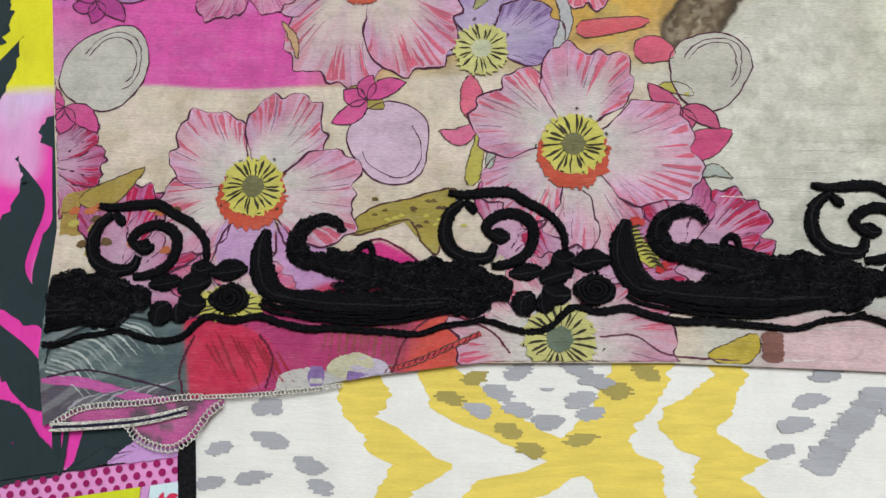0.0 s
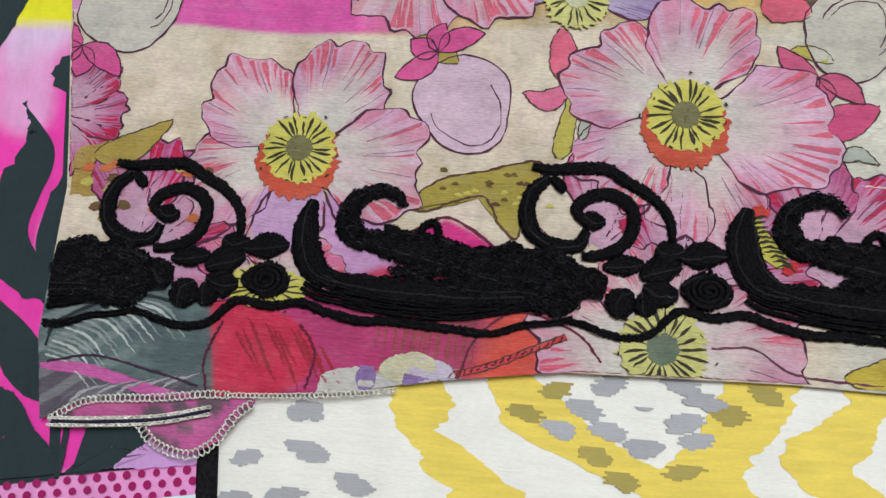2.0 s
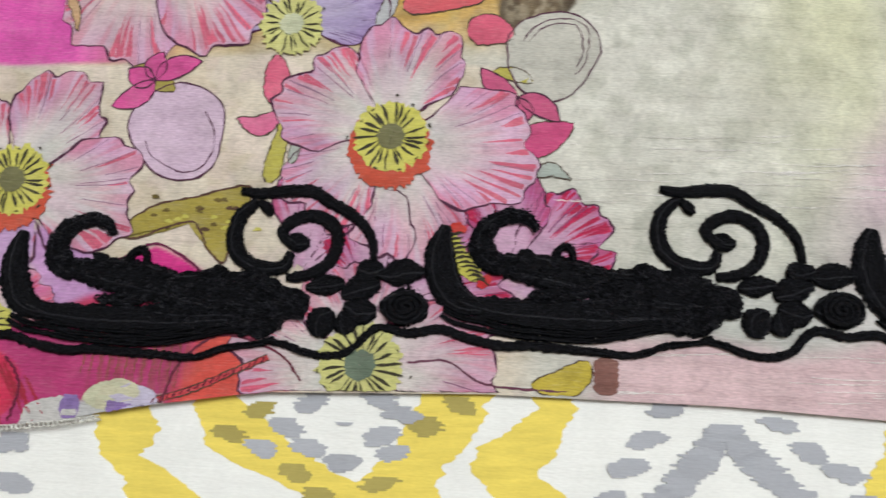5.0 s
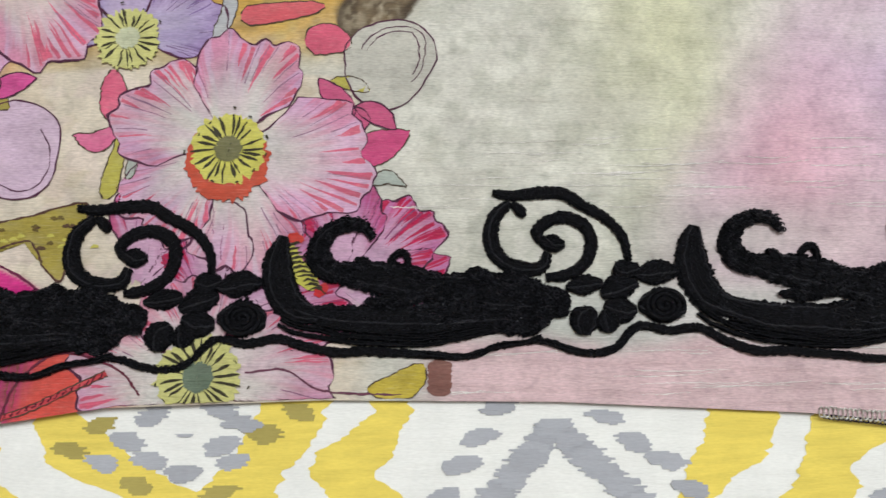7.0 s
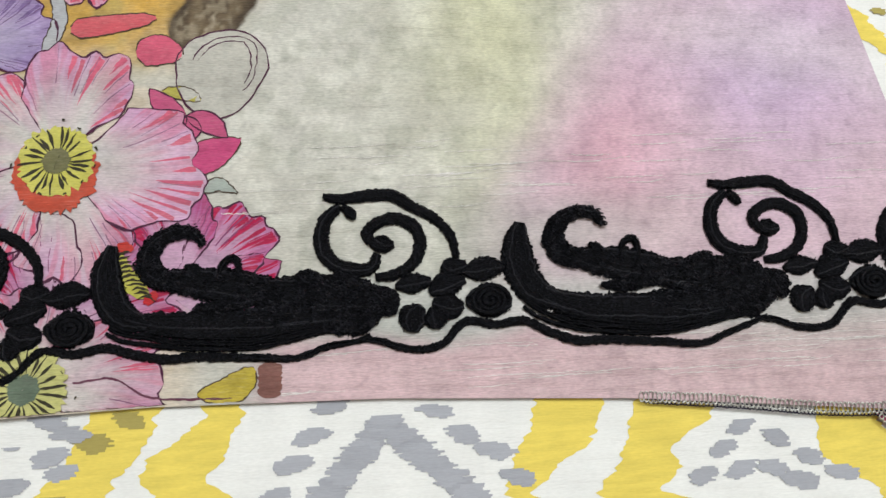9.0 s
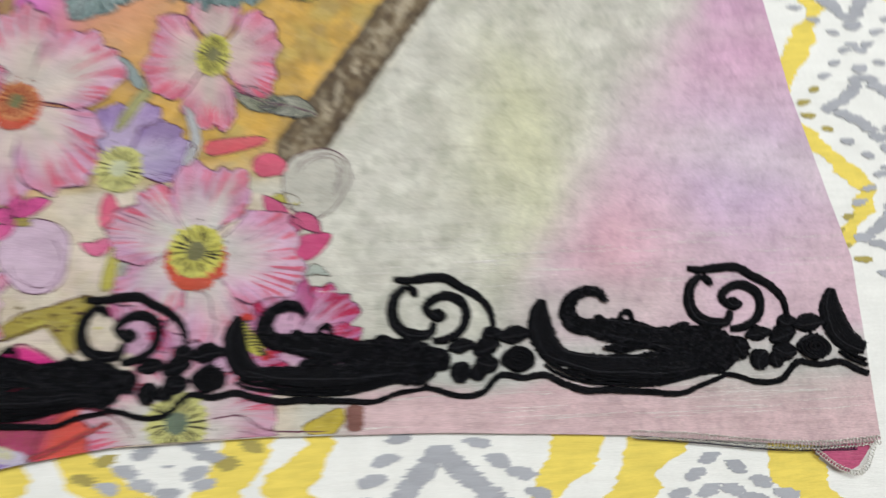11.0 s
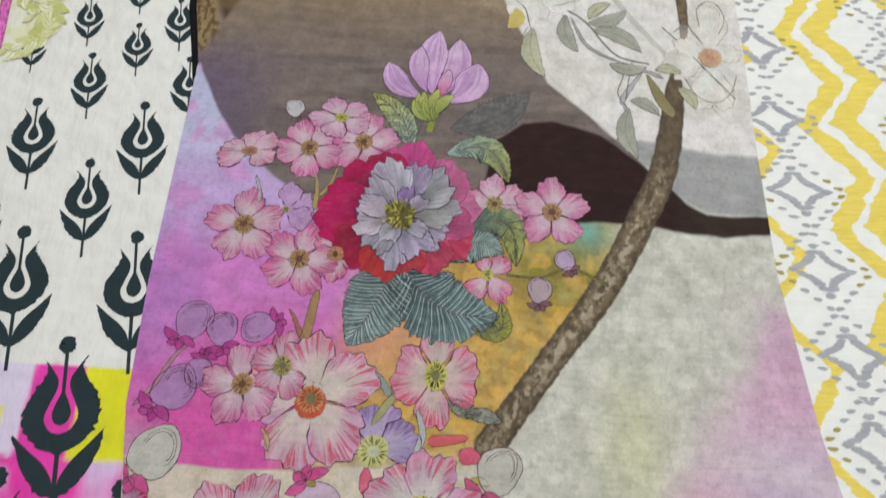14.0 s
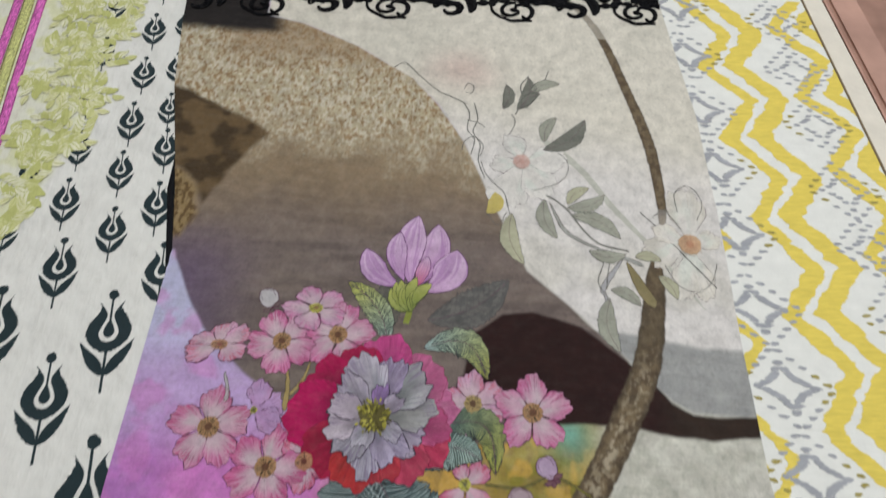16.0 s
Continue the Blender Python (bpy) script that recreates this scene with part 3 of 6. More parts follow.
def lens(ink, base, tip, width, bend, lift, tint, steps=26, fat=0.5, rough=0.0, seed=0, across=5, streak=None, blend=None, uvs=(6.0, 1.5)):
    """A leaf or petal between two points: width across, bend sideways; fat shifts the widest place."""
    base, tip = np.array(base, float), np.array(tip, float)
    t = np.linspace(0, 1, steps)
    axis = tip - base
    long = np.hypot(*axis)
    side = np.array([-axis[1], axis[0]]) / long
    mid = base + axis * t[:, None] + side * (bend * long * np.sin(math.pi * t))[:, None]
    d = np.gradient(mid, axis=0)
    nrm = np.stack([-d[:, 1], d[:, 0]], -1) / np.hypot(d[:, 0], d[:, 1])[:, None]
    w = width / 2 * np.sin(math.pi * t ** (math.log(0.5) / math.log(fat))) ** 0.8
    s = np.linspace(-1, 1, across)
    rnd = np.random.default_rng(seed)
    wob = 1 + rough * rnd.normal(0, 1, (steps, 2))
    ww = np.where(s[None, :] < 0, wob[:, :1], wob[:, 1:])
    xy = mid[:, None, :] + nrm[:, None, :] * (w[:, None] * s[None, :] * ww)[..., None]
    tints = tint if blend is None else np.asarray(tint)[None, None] * (1 - t)[:, None, None] + np.asarray(blend)[None, None] * t[:, None, None]
    uv = np.stack(np.broadcast_arrays(s[None, :] * uvs[0] + seed * 7.7, t[:, None] * uvs[1]), -1)
    ink.grid(xy, lift, tints, streak, uv)
    return xy


def tulip(x, y, h, lean, seed):
    """A stylised dark tulip: bud with a pale drop inside, dot on a stalk, two leaves and a stem. x, y: its middle; h: its height."""
    ink = Ink()
    ca, sa = math.cos(radians(lean)), math.sin(radians(lean))

    def at(u, v):
        return np.array([x + h * (u * ca - v * sa), y + h * (u * sa + v * ca)])

    def path(rows, steps=8):
        return np.array([at(u, v) for u, v in spline(rows, steps)])
    rough = 0.004 * h
    for m in (-1, 1):
        outer = jag(path([(0, -0.128), (0.095 * m, -0.088), (0.172 * m, -0.012), (0.203 * m, 0.08), (0.175 * m, 0.18), (0.113 * m, 0.275), (0.094 * m, 0.33), (0.115 * m, 0.388)], 7), rough, seed)
        inner = path([(0, -0.022), (0.055 * m, 0.0), (0.088 * m, 0.065), (0.066 * m, 0.14), (0.036 * m, 0.21), (0.034 * m, 0.27), (0.07 * m, 0.33), (0.108 * m, 0.38)], 7)
        s = np.linspace(0, 1, 5)[None, :, None]
        ink.grid(outer[:, None] * (1 - s) + inner[:, None] * s, 0.0003, INK_DARK)
        outer = jag(path([(0, -0.35), (0.085 * m, -0.305), (0.158 * m, -0.22), (0.205 * m, -0.12), (0.24 * m, 0.0)], 7), rough, seed + 3)
        inner = path([(0, -0.325), (0.024 * m, -0.235), (0.075 * m, -0.16), (0.155 * m, -0.085), (0.236 * m, -0.004)], 7)
        ink.grid(outer[:, None] * (1 - s) + inner[:, None] * s, 0.0003, INK_DARK)
        drop = path([(0, 0.02), (0.034 * m, 0.04), (0.05 * m, 0.085), (0.034 * m, 0.14), (0.012 * m, 0.19), (0, 0.23)], 6)
        spine = path([(0, 0.02), (0, 0.04), (0, 0.085), (0, 0.14), (0, 0.19), (0, 0.23)], 6)
        ink.grid(drop[:, None] * (1 - s) + spine[:, None] * s, 0.0003, INK_DARK)
    ink.ribbon(path([(0, 0.12), (0, 0.25), (0, 0.43)]), 0.02 * h, 0.0003, INK_DARK)
    ink.ribbon(path([(0, -0.09), (0, -0.3), (0, -0.5)]), 0.024 * h, 0.0003, INK_DARK)
    a = np.linspace(0, 2 * math.pi, 25)
    ring = jag(np.array([at(0.048 * math.cos(v), 0.455 + 0.05 * math.sin(v)) for v in a]), rough, seed + 5)
    ring[-1] = ring[0]
    ink.grid(np.stack([ring, np.broadcast_to(at(0, 0.455), ring.shape)], 1), 0.0003, INK_DARK)
    return ink.link("printed_tulip", tunic, TUNIC_COTTON, tunic_z, on_tunic)


# columns of tulips: each row holds x, y of the middle and the height
TULIPS = [(-0.368, 0.448, 0.1065), (-0.2565, 0.45, 0.1075), (-0.296, 0.3815, 0.106), (-0.337, 0.288, 0.14), (-0.2287, 0.2905, 0.138), (-0.3285, 0.5195, 0.083), (-0.35, 0.602, 0.069),
          (-0.303, 0.646, 0.065), (-0.289, 0.568, 0.07), (-0.2505, 0.604, 0.072), (-0.2235, 0.5215, 0.083), (-0.3995, 0.56, 0.06), (-0.4015, 0.636, 0.055), (-0.264, 0.1715, 0.165),
          (-0.292, 0.054, 0.17), (-0.187, 0.05, 0.17), (-0.325, 0.8665, 0.066), (-0.3175, 0.792, 0.064), (-0.311, 0.716, 0.068), (-0.272, 0.739, 0.058), (-0.261, 0.6805, 0.064),
          (-0.3755, 0.8225, 0.059), (-0.358, 0.674, 0.06), (-0.3845, 0.904, 0.055), (-0.37, 0.7455, 0.055), (-0.28, 0.805, 0.058), (-0.332, 0.945, 0.06), (-0.288, 0.88, 0.058), (-0.4, 0.36, 0.12)]
for i, (x, y, h) in enumerate(TULIPS):
    tulip(x, y, h, 9.5, 40 + i)

# dark, magenta and violet ikat shapes above the hem strip
TUNIC_SHAPES = [([(-0.222, 0.0), (-0.201, -0.0023), (-0.192, -0.0062), (-0.184, -0.016), (-0.1751, -0.0238), (-0.1711, -0.0325), (-0.19, -0.037), (-0.224, -0.042)], INK_DARK, 1),
                ([(-0.1633, -0.0121), (-0.1495, -0.012), (-0.1377, -0.0112), (-0.1406, -0.019), (-0.1455, -0.0239), (-0.1504, -0.0278), (-0.168, -0.0318), (-0.1655, -0.0262)], INK_DARK, 2),
                ([(-0.1377, -0.0141), (-0.1219, -0.016), (-0.1188, -0.0235), (-0.145, -0.0275), (-0.1504, -0.0272), (-0.1445, -0.0219), (-0.1406, -0.019)], rgb(196, 150, 206), 3),
                ([(-0.1722, -0.0101), (-0.1702, -0.0101), (-0.1698, -0.02), (-0.1701, -0.0316), (-0.1721, -0.0326), (-0.1722, -0.02)], INK_DARK, 4),
                ([(-0.1968, 0.0747), (-0.1919, 0.0776), (-0.1858, 0.0581), (-0.1836, 0.0347), (-0.1865, 0.0327), (-0.1925, 0.0425), (-0.1986, 0.0532)], INK_DARK, 5)]
for outline, colour, k in TUNIC_SHAPES:
    Ink().area(outline, 0.0011 + 0.0001 * k, colour, 14, 0.00025, k).link("ikat_shape", tunic, TUNIC_COTTON, tunic_z, on_tunic)

# dotted hem strip and bright border blocks
dots = Ink()
rnd_dot = np.random.default_rng(12)
for i in range(30):
    for j in range(3):
        x, y = -0.262 + 0.0068 * i * 0.82 + 0.0028 * (j % 2), -0.0262 - 0.0041 * j
        y += (x + 0.123) * 0.17
        a = np.linspace(0, 2 * math.pi, 11)
        r = 0.0015 * rnd_dot.uniform(0.9, 1.12)
        ring = np.stack([x + r * np.cos(a), y + r * np.sin(a)], -1)
        dots.grid(np.stack([ring, np.broadcast_to([x, y], ring.shape)], 1), 0.0012, rgb(150, 24, 92))
dots.link("polka_dots", tunic, TUNIC_COTTON, tunic_z, on_tunic, "dark magenta dots on pink hem strip")
tube("hem_seam", np.stack([np.linspace(-0.3, -0.1195, 40), -0.0238 + (np.linspace(-0.3, -0.1195, 40) + 0.123) * 0.17], -1), 0.0005, tunic_z, PIPING, tunic, 0.9, 5, lift=0.0006)
for x0, x1, colour, spot in ((-0.1685, -0.134, (206, 210, 40), (225, 70, 40)), (-0.1335, -0.1302, (208, 150, 205), (150, 30, 95)), (-0.1298, -0.1165, (205, 226, 232), (206, 50, 84)), (-0.26, -0.2, (196, 206, 40), (225, 70, 40))):
    s, t = np.linspace(0, 1, 6), np.linspace(0, 1, 10)
    gx = np.broadcast_to(x0 + (x1 - x0) * s[None, :], (10, 6))
    gy = -0.0352 + (gx + 0.123) * 0.17 - 0.08 * t[:, None]
    block = Ink().grid(np.stack([gx, gy], -1), 0.0014, rgb(*colour))
    if x1 - x0 > 0.01:
        for q in range(7):
            bx, by = x0 + (x1 - x0) * 0.62, -0.0435 + (x0 + 0.123) * 0.16
            lens(block, (bx, by), (bx + 0.008 * math.cos(q * 0.9), by + 0.006 * math.sin(q * 0.9)), 0.003, 0.25, 0.0018 + 0.00005 * q, rgb(*spot) if q % 3 else INK_DARK, 10, across=3)
    block.link("border_block", tunic, TUNIC_COTTON, tunic_z, on_tunic)

# pale green embroidery and braids over the tunic
EMBROIDERY = [rgb(206, 206, 146), rgb(216, 214, 168), rgb(190, 192, 122), rgb(226, 224, 194)]
rnd = random.Random(5)
for i in range(150):
    y = 0.525 + 0.5 * rnd.random()
    edge_at = np.interp(y, [0.5, 0.58, 0.68, 0.8, 0.95], [-0.425, -0.385, -0.362, -0.358, -0.36])
    x = edge_at - (0.035 + 0.09 * (y - 0.5)) * rnd.random() * 2
    if x < -0.44 - 0.125 * (y - 0.739):
        continue
    a0, size, sprig = rnd.uniform(0, 6.28), rnd.uniform(0.02, 0.03), None
    for q in range(9):
        side, along = (q % 2) * 2 - 1, (q // 2) / 4
        bx, by = x + size * (along - 0.5) * math.cos(a0), y + size * (along - 0.5) * math.sin(a0)
        a = a0 + (side * 0.75 if q < 8 else 0)
        one = Ink()
        xy = lens(one, (bx, by), (bx + 0.016 * math.cos(a), by + 0.016 * math.sin(a)), 0.0085, 0.1 * side, 0.0012 + 0.00005 * q, EMBROIDERY[rnd.randrange(4)], 12, 0.5, 0.05, i * 9 + q, 5)
        one.ribbon(xy[:, 2], 0.001, 0.0013 + 0.00005 * q, EMBROIDERY[2])
        made = one.link("embroidered_leaf" if sprig else "embroidered_sprig", sprig or tunic, TUNIC_COTTON, tunic_z)
        sprig = sprig or made
for offset, r, mat, text in ((0.0, 0.006, PINK_THREAD, "bright pink woven braid"), (-0.016, 0.007, GREEN_THREAD, "olive green woven braid"), (-0.03, 0.006, PINK_THREAD, "")):
    yy = np.linspace(0.5, 1.1, 60)
    tube("braid", np.stack([-0.462 + offset - 0.125 * (yy - 0.739), yy], -1), r, tunic_z, mat, tunic, 0.9, 6, text)

# ---- printed chiffon scarf ----
scarf = tagged(new("chiffon_scarf"), "sheer chiffon scarf printed with pink flowers and edged with black embroidery", "scarf")
LINE = rgb(84, 38, 64)


def over(c, mask, colour):
    mask = np.clip(mask, 0, 1)[..., None]
    return c * (1 - mask) + colour * mask


def scarf_wash(x, y):
    """The painted grounds of the scarf: washes of cream, magenta, orange and brown with a curved branch."""
    wx = x + 0.012 * (fbm(x, y, 28.0, 3) - 0.5)
    wy = y + 0.012 * (fbm(x + 5, y + 2, 28.0, 3) - 0.5)
    big, mid, fine = fbm(x, y, 9.0, 3), fbm(x + 1, y, 40.0, 3), fbm(x * 2 + 7, y, 170.0, 3)
    blot = fbm(x + 2, y + 8, 75.0, 3)
    c = np.broadcast_to(rgb(220, 212, 202), x.shape + (3,)).copy()
    c = over(c, smooth(0.4, 0.62, mid) * 0.7, rgb(208, 200, 189))
    c = over(c, smooth(0.48, 0.6, blot) * 0.5, rgb(232, 225, 214))
    c = over(c, smooth(0.52, 0.62, fbm(x + 12, y + 3, 110.0, 3)) * 0.4, rgb(184, 180, 166))
    # pink, lilac and yellow clouds on the pale side
    c = over(c, np.exp(-((wx - 0.235) / 0.035) ** 2 - ((wy - 0.18) / 0.06) ** 2) * 0.6, rgb(220, 214, 168))
    blush = inside(wx, wy, [(0.235, 0.099), (0.263, 0.14), (0.293, 0.187), (0.347, 0.257), (0.367, 0.313), (0.45, 0.32), (0.45, 0.0), (0.2, 0.0), (0.235, 0.07)], 0.024)
    c = over(c, blush, over(np.broadcast_to(rgb(228, 192, 204), c.shape), smooth(0.45, 0.62, big) * 0.5, rgb(222, 182, 206)))
    c = over(c, blush * inside(wx, wy, [(0.347, 0.257), (0.367, 0.313), (0.43, 0.31), (0.43, 0.25), (0.345, 0.25)], 0.008) * 0.8, rgb(214, 162, 194))
    c = over(c, blush * np.exp(-((wx - 0.285) / 0.03) ** 2 - ((wy - 0.12) / 0.035) ** 2) * 0.7, rgb(234, 176, 188))
    c = over(c, smooth(0.02, 0.0, np.abs(np.hypot(wx - 0.15, wy - 0.17) - 0.095)) * smooth(0.19, 0.23, wx) * 0.28, rgb(226, 220, 186))
    c = over(c, np.exp(-((wx - 0.37) / 0.06) ** 2 - ((wy - 0.16) / 0.04) ** 2) * 0.9, rgb(214, 184, 216))
    c = over(c, np.exp(-((wx - 0.38) / 0.05) ** 2 - ((wy - 0.23) / 0.02) ** 2) * 0.7, rgb(222, 168, 200))
    c = over(c, np.exp(-((wx - 0.395) / 0.05) ** 2 - ((wy - 0.3) / 0.035) ** 2) * 0.4, rgb(208, 178, 196))
    c = over(c, smooth(0.03, 0.0, np.abs(wy - 0.185 + 0.25 * (wx - 0.3))) * smooth(0.27, 0.33, wx) * 0.4, rgb(236, 220, 218))
    c = over(c, smooth(0.075, 0.06, wy) * smooth(0.12, 0.15, x) * 0.8, rgb(206, 202, 196))
    c = over(c, smooth(0.047, 0.037, wy) * smooth(0.12, 0.15, x), rgb(222, 186, 190))
    c = over(c, np.exp(-((wx - 0.37) / 0.05) ** 2 - ((wy - 0.042) / 0.012) ** 2) * 0.7, rgb(200, 192, 186))
    c = over(c, np.exp(-((wx - 0.26) / 0.05) ** 2 - ((wy - 0.085) / 0.018) ** 2) * 0.7, rgb(192, 186, 178))
    # warm patch behind the blossoms
    warm = inside(wx, wy, [(-0.08, 0.15), (0.1, 0.17), (0.215, 0.33), (0.22, 0.42), (0.1, 0.42), (-0.05, 0.36)], 0.02)
    c = over(c, warm, rgb(212, 166, 84))
    c = over(c, warm * smooth(0.09, 0.15, wx) * smooth(0.27, 0.34, wy), rgb(146, 134, 54))
    c = over(c, warm * smooth(0.46, 0.64, mid) * 0.6, rgb(196, 172, 100))
    c = over(c, warm * smooth(0.5, 0.62, fbm(x + 21, y, 60.0, 3)) * 0.6, rgb(232, 178, 84))
    c = over(c, warm * smooth(0.54, 0.66, fbm(x + 41, y, 120.0, 3)) * 0.5, rgb(160, 128, 74))
    c = over(c, np.exp(-((wx - 0.195) / 0.022) ** 2 - ((wy - 0.383) / 0.02) ** 2), rgb(128, 178, 160))
    c = over(c, np.exp(-((wx - 0.0) / 0.05) ** 2 - ((wy - 0.27) / 0.04) ** 2), rgb(228, 160, 124))
    # violet to magenta field
    veil = smooth(0.35, 0.7, fbm(x * 0.6 + 3, y * 4, 22.0, 3))
    field = smooth(0.01, -0.05, wx + 0.25 * (0.3 - wy)) * smooth(0.1505, 0.1535, 0.65 * y + 0.35 * wy - 0.004 * np.sin(x * 22 + 1))
    violet = over(np.broadcast_to(rgb(228, 90, 174), c.shape), smooth(0.2, 0.31, wy + 0.1 * (big - 0.5)), rgb(220, 130, 206))
    violet = over(violet, smooth(-0.14, -0.2, wx) * smooth(0.19, 0.25, wy) * 0.7, rgb(190, 126, 204))
    violet = over(violet, smooth(0.34, 0.42, wy + 0.12 * (big - 0.5)), rgb(208, 172, 224))
    violet = over(violet, smooth(0.41, 0.48, wy), rgb(204, 198, 232))
    violet = over(violet, smooth(0.5, 0.66, mid) * 0.45, rgb(226, 130, 206))
    violet = over(violet, smooth(-0.17, -0.205, wx) * smooth(0.2, 0.16, wy) * 0.6, rgb(206, 170, 200))
    c = over(c, field, violet)
    # beige ground under the lower flowers
    low = smooth(0.153, 0.150, 0.65 * y + 0.35 * wy - 0.004 * np.sin(x * 22 + 1)) * smooth(0.12, 0.1, wx)
    beige = over(np.broadcast_to(rgb(226, 208, 190), c.shape), smooth(0.48, 0.62, blot) * 0.6, rgb(206, 184, 160))
    beige = over(beige, smooth(0.5, 0.62, fbm(x + 30, y, 130.0, 3)) * 0.4, rgb(232, 206, 200))
    beige = over(beige, inside(wx * 0.3 + x * 0.7, wy * 0.3 + y * 0.7, [(-0.0674, 0.0539), (-0.0606, 0.0616), (-0.0488, 0.0674), (-0.0361, 0.0742), (-0.0242, 0.0693), (-0.0143, 0.0625), (-0.0034, 0.0615), (-0.0023, 0.0478), (-0.0555, 0.0451), (-0.0763, 0.051)], 0.0012), over(np.broadcast_to(rgb(214, 44, 132), c.shape), smooth(0.058, 0.05, wy), rgb(206, 62, 100)))
    beige = over(beige, inside(wx, wy, [(-0.09, 0.07), (-0.08, 0.082), (-0.066, 0.075), (-0.052, 0.055), (-0.07, 0.05)], 0.002), rgb(204, 150, 200))
    beige = over(beige, inside(wx, wy, [(0.06, 0.066), (0.09, 0.075), (0.125, 0.068), (0.12, 0.05), (0.08, 0.048)], 0.004) * 0.8, rgb(206, 130, 184))
    c = over(c, low, beige)
    # large dim shape at the top, golden and furry towards its upper edge
    dim = inside(wx * 0.3 + x * 0.7, wy * 0.3 + y * 0.7, [(-0.31, 0.56), (-0.216, 0.553), (-0.192, 0.506), (-0.167, 0.468), (-0.119, 0.426), (-0.075, 0.398), (0.0, 0.37), (0.13, 0.37), (0.2, 0.4), (0.27, 0.42), (0.255, 0.46),
                           (0.2, 0.515), (0.155, 0.553), (0.117, 0.635), (0.08, 0.719), (0.049, 0.769), (0.013, 0.811), (-0.064, 0.861), (-0.136, 0.894), (-0.186, 0.906), (-0.196, 1.1), (-0.4, 1.1)], 0.0018)
    shade = over(np.broadcast_to(rgb(130, 113, 108), c.shape), smooth(0.45, 0.65, fbm(x * 0.7, y * 2.5, 34.0, 3)) * 0.5, rgb(136, 118, 110))
    shade = over(shade, veil * 0.4, rgb(86, 72, 72))
    shade = over(shade, smooth(-0.1, -0.2, x) * smooth(0.62, 0.52, y), rgb(112, 92, 114))
    shade = over(shade, smooth(0.57, 0.66, wy + 0.05 * (big - 0.5)), rgb(150, 126, 102))
    fur = smooth(0.655, 0.76, wy + 0.07 * (mid - 0.5) + 0.25 * (x - 0.02) * (x > 0.02))
    shade = over(shade, fur, rgb(196, 178, 150))
    shade = over(shade, fur * smooth(0.5, 0.6, fbm(x * 3, y * 1.6, 150.0, 2)) * 0.75, rgb(150, 112, 72))
    shade = over(shade, fur * smooth(0.52, 0.68, fbm(x * 3 + 9, y * 1.6, 120.0, 2)) * 0.7, rgb(228, 214, 196))
    shade = over(shade, smooth(0.80, 0.86, wy + 0.35 * np.maximum(x + 0.03, 0)) * 0.6 * smooth(-0.26, -0.2, x), rgb(160, 128, 96))
    corner = inside(wx, wy, [(-0.35, 0.815), (-0.275, 0.78), (-0.2, 0.745), (-0.142, 0.715), (-0.165, 0.685), (-0.185, 0.648), (-0.2, 0.612), (-0.215, 0.635), (-0.235, 0.655), (-0.35, 0.69)], 0.004)
    shade = over(shade, corner, over(np.broadcast_to(rgb(112, 88, 60), shade.shape), smooth(0.4, 0.65, fbm(x, y * 1.4, 45.0, 3)), rgb(76, 58, 38)))
    shade = over(shade, inside(wx, wy, [(-0.35, 0.67), (-0.235, 0.652), (-0.212, 0.63), (-0.203, 0.6), (-0.216, 0.57), (-0.35, 0.56)], 0.005), over(np.broadcast_to(rgb(160, 132, 92), shade.shape), smooth(0.45, 0.6, fine), rgb(108, 82, 50)))
    shade = over(shade, smooth(0.865, 0.885, wy) * smooth(-0.15, -0.18, wx), rgb(34, 28, 28))
    c = over(c, dim, shade)
    # almost black shape with a tail
    dark = inside(x, wy * 0.4 + y * 0.6, [(0.1, 0.478), (0.13, 0.501), (0.16, 0.506), (0.211, 0.493), (0.253, 0.46), (0.278, 0.44), (0.296, 0.42), (0.315, 0.41), (0.345, 0.409), (0.4, 0.4125), (0.4, 0.393), (0.374, 0.392), (0.33, 0.385),
                        (0.281, 0.389), (0.254, 0.396), (0.2, 0.393), (0.15, 0.39), (0.09, 0.41)], 0.0018)
    c = over(c, dark, over(np.broadcast_to(rgb(44, 17, 15), c.shape), smooth(0.27, 0.31, x), rgb(52, 36, 28)))
    # pale upper side and grey band
    pale = inside(x, y, [(0.255, 0.462), (0.2, 0.515), (0.155, 0.553), (0.117, 0.635), (0.08, 0.719), (0.049, 0.769), (0.013, 0.811), (-0.064, 0.861), (-0.136, 0.894), (-0.186, 0.906), (-0.196, 1.1), (0.5, 1.1), (0.5, 0.4125), (0.345, 0.411), (0.315, 0.412), (0.296, 0.422)], 0.0018)
    light = over(np.broadcast_to(rgb(236, 224, 212), c.shape), smooth(0.78, 0.66, wy + 0.2 * (x - 0.2)), rgb(240, 229, 227))
    light = over(light, smooth(0.45, 0.65, big) * 0.5, rgb(222, 212, 200))
    light = over(light, np.exp(-((wx - 0.07) / 0.04) ** 2 - ((wy - 0.83) / 0.03) ** 2) * 0.7, rgb(222, 190, 182))
    light = over(light, inside(x, wy * 0.5 + y * 0.5, [(0.22, 0.49), (0.27, 0.487), (0.33, 0.478), (0.5, 0.478), (0.5, 0.4), (0.25, 0.4)], 0.003), rgb(172, 168, 168))
    c = over(c, pale, light)
    # curved branch
    bend = spline([(0.2, 0.98, 0.004), (0.245, 0.915, 0.006), (0.279, 0.81, 0.007), (0.3, 0.725, 0.008), (0.306, 0.645, 0.006), (0.301, 0.6, 0.0035), (0.292, 0.562, 0.009), (0.288, 0.53, 0.0145), (0.275, 0.46, 0.017),
                   (0.25, 0.402, 0.018), (0.21, 0.325, 0.017), (0.163, 0.258, 0.016), (0.108, 0.178, 0.0165)], 20)
    near = np.full(x.shape, 9.0)
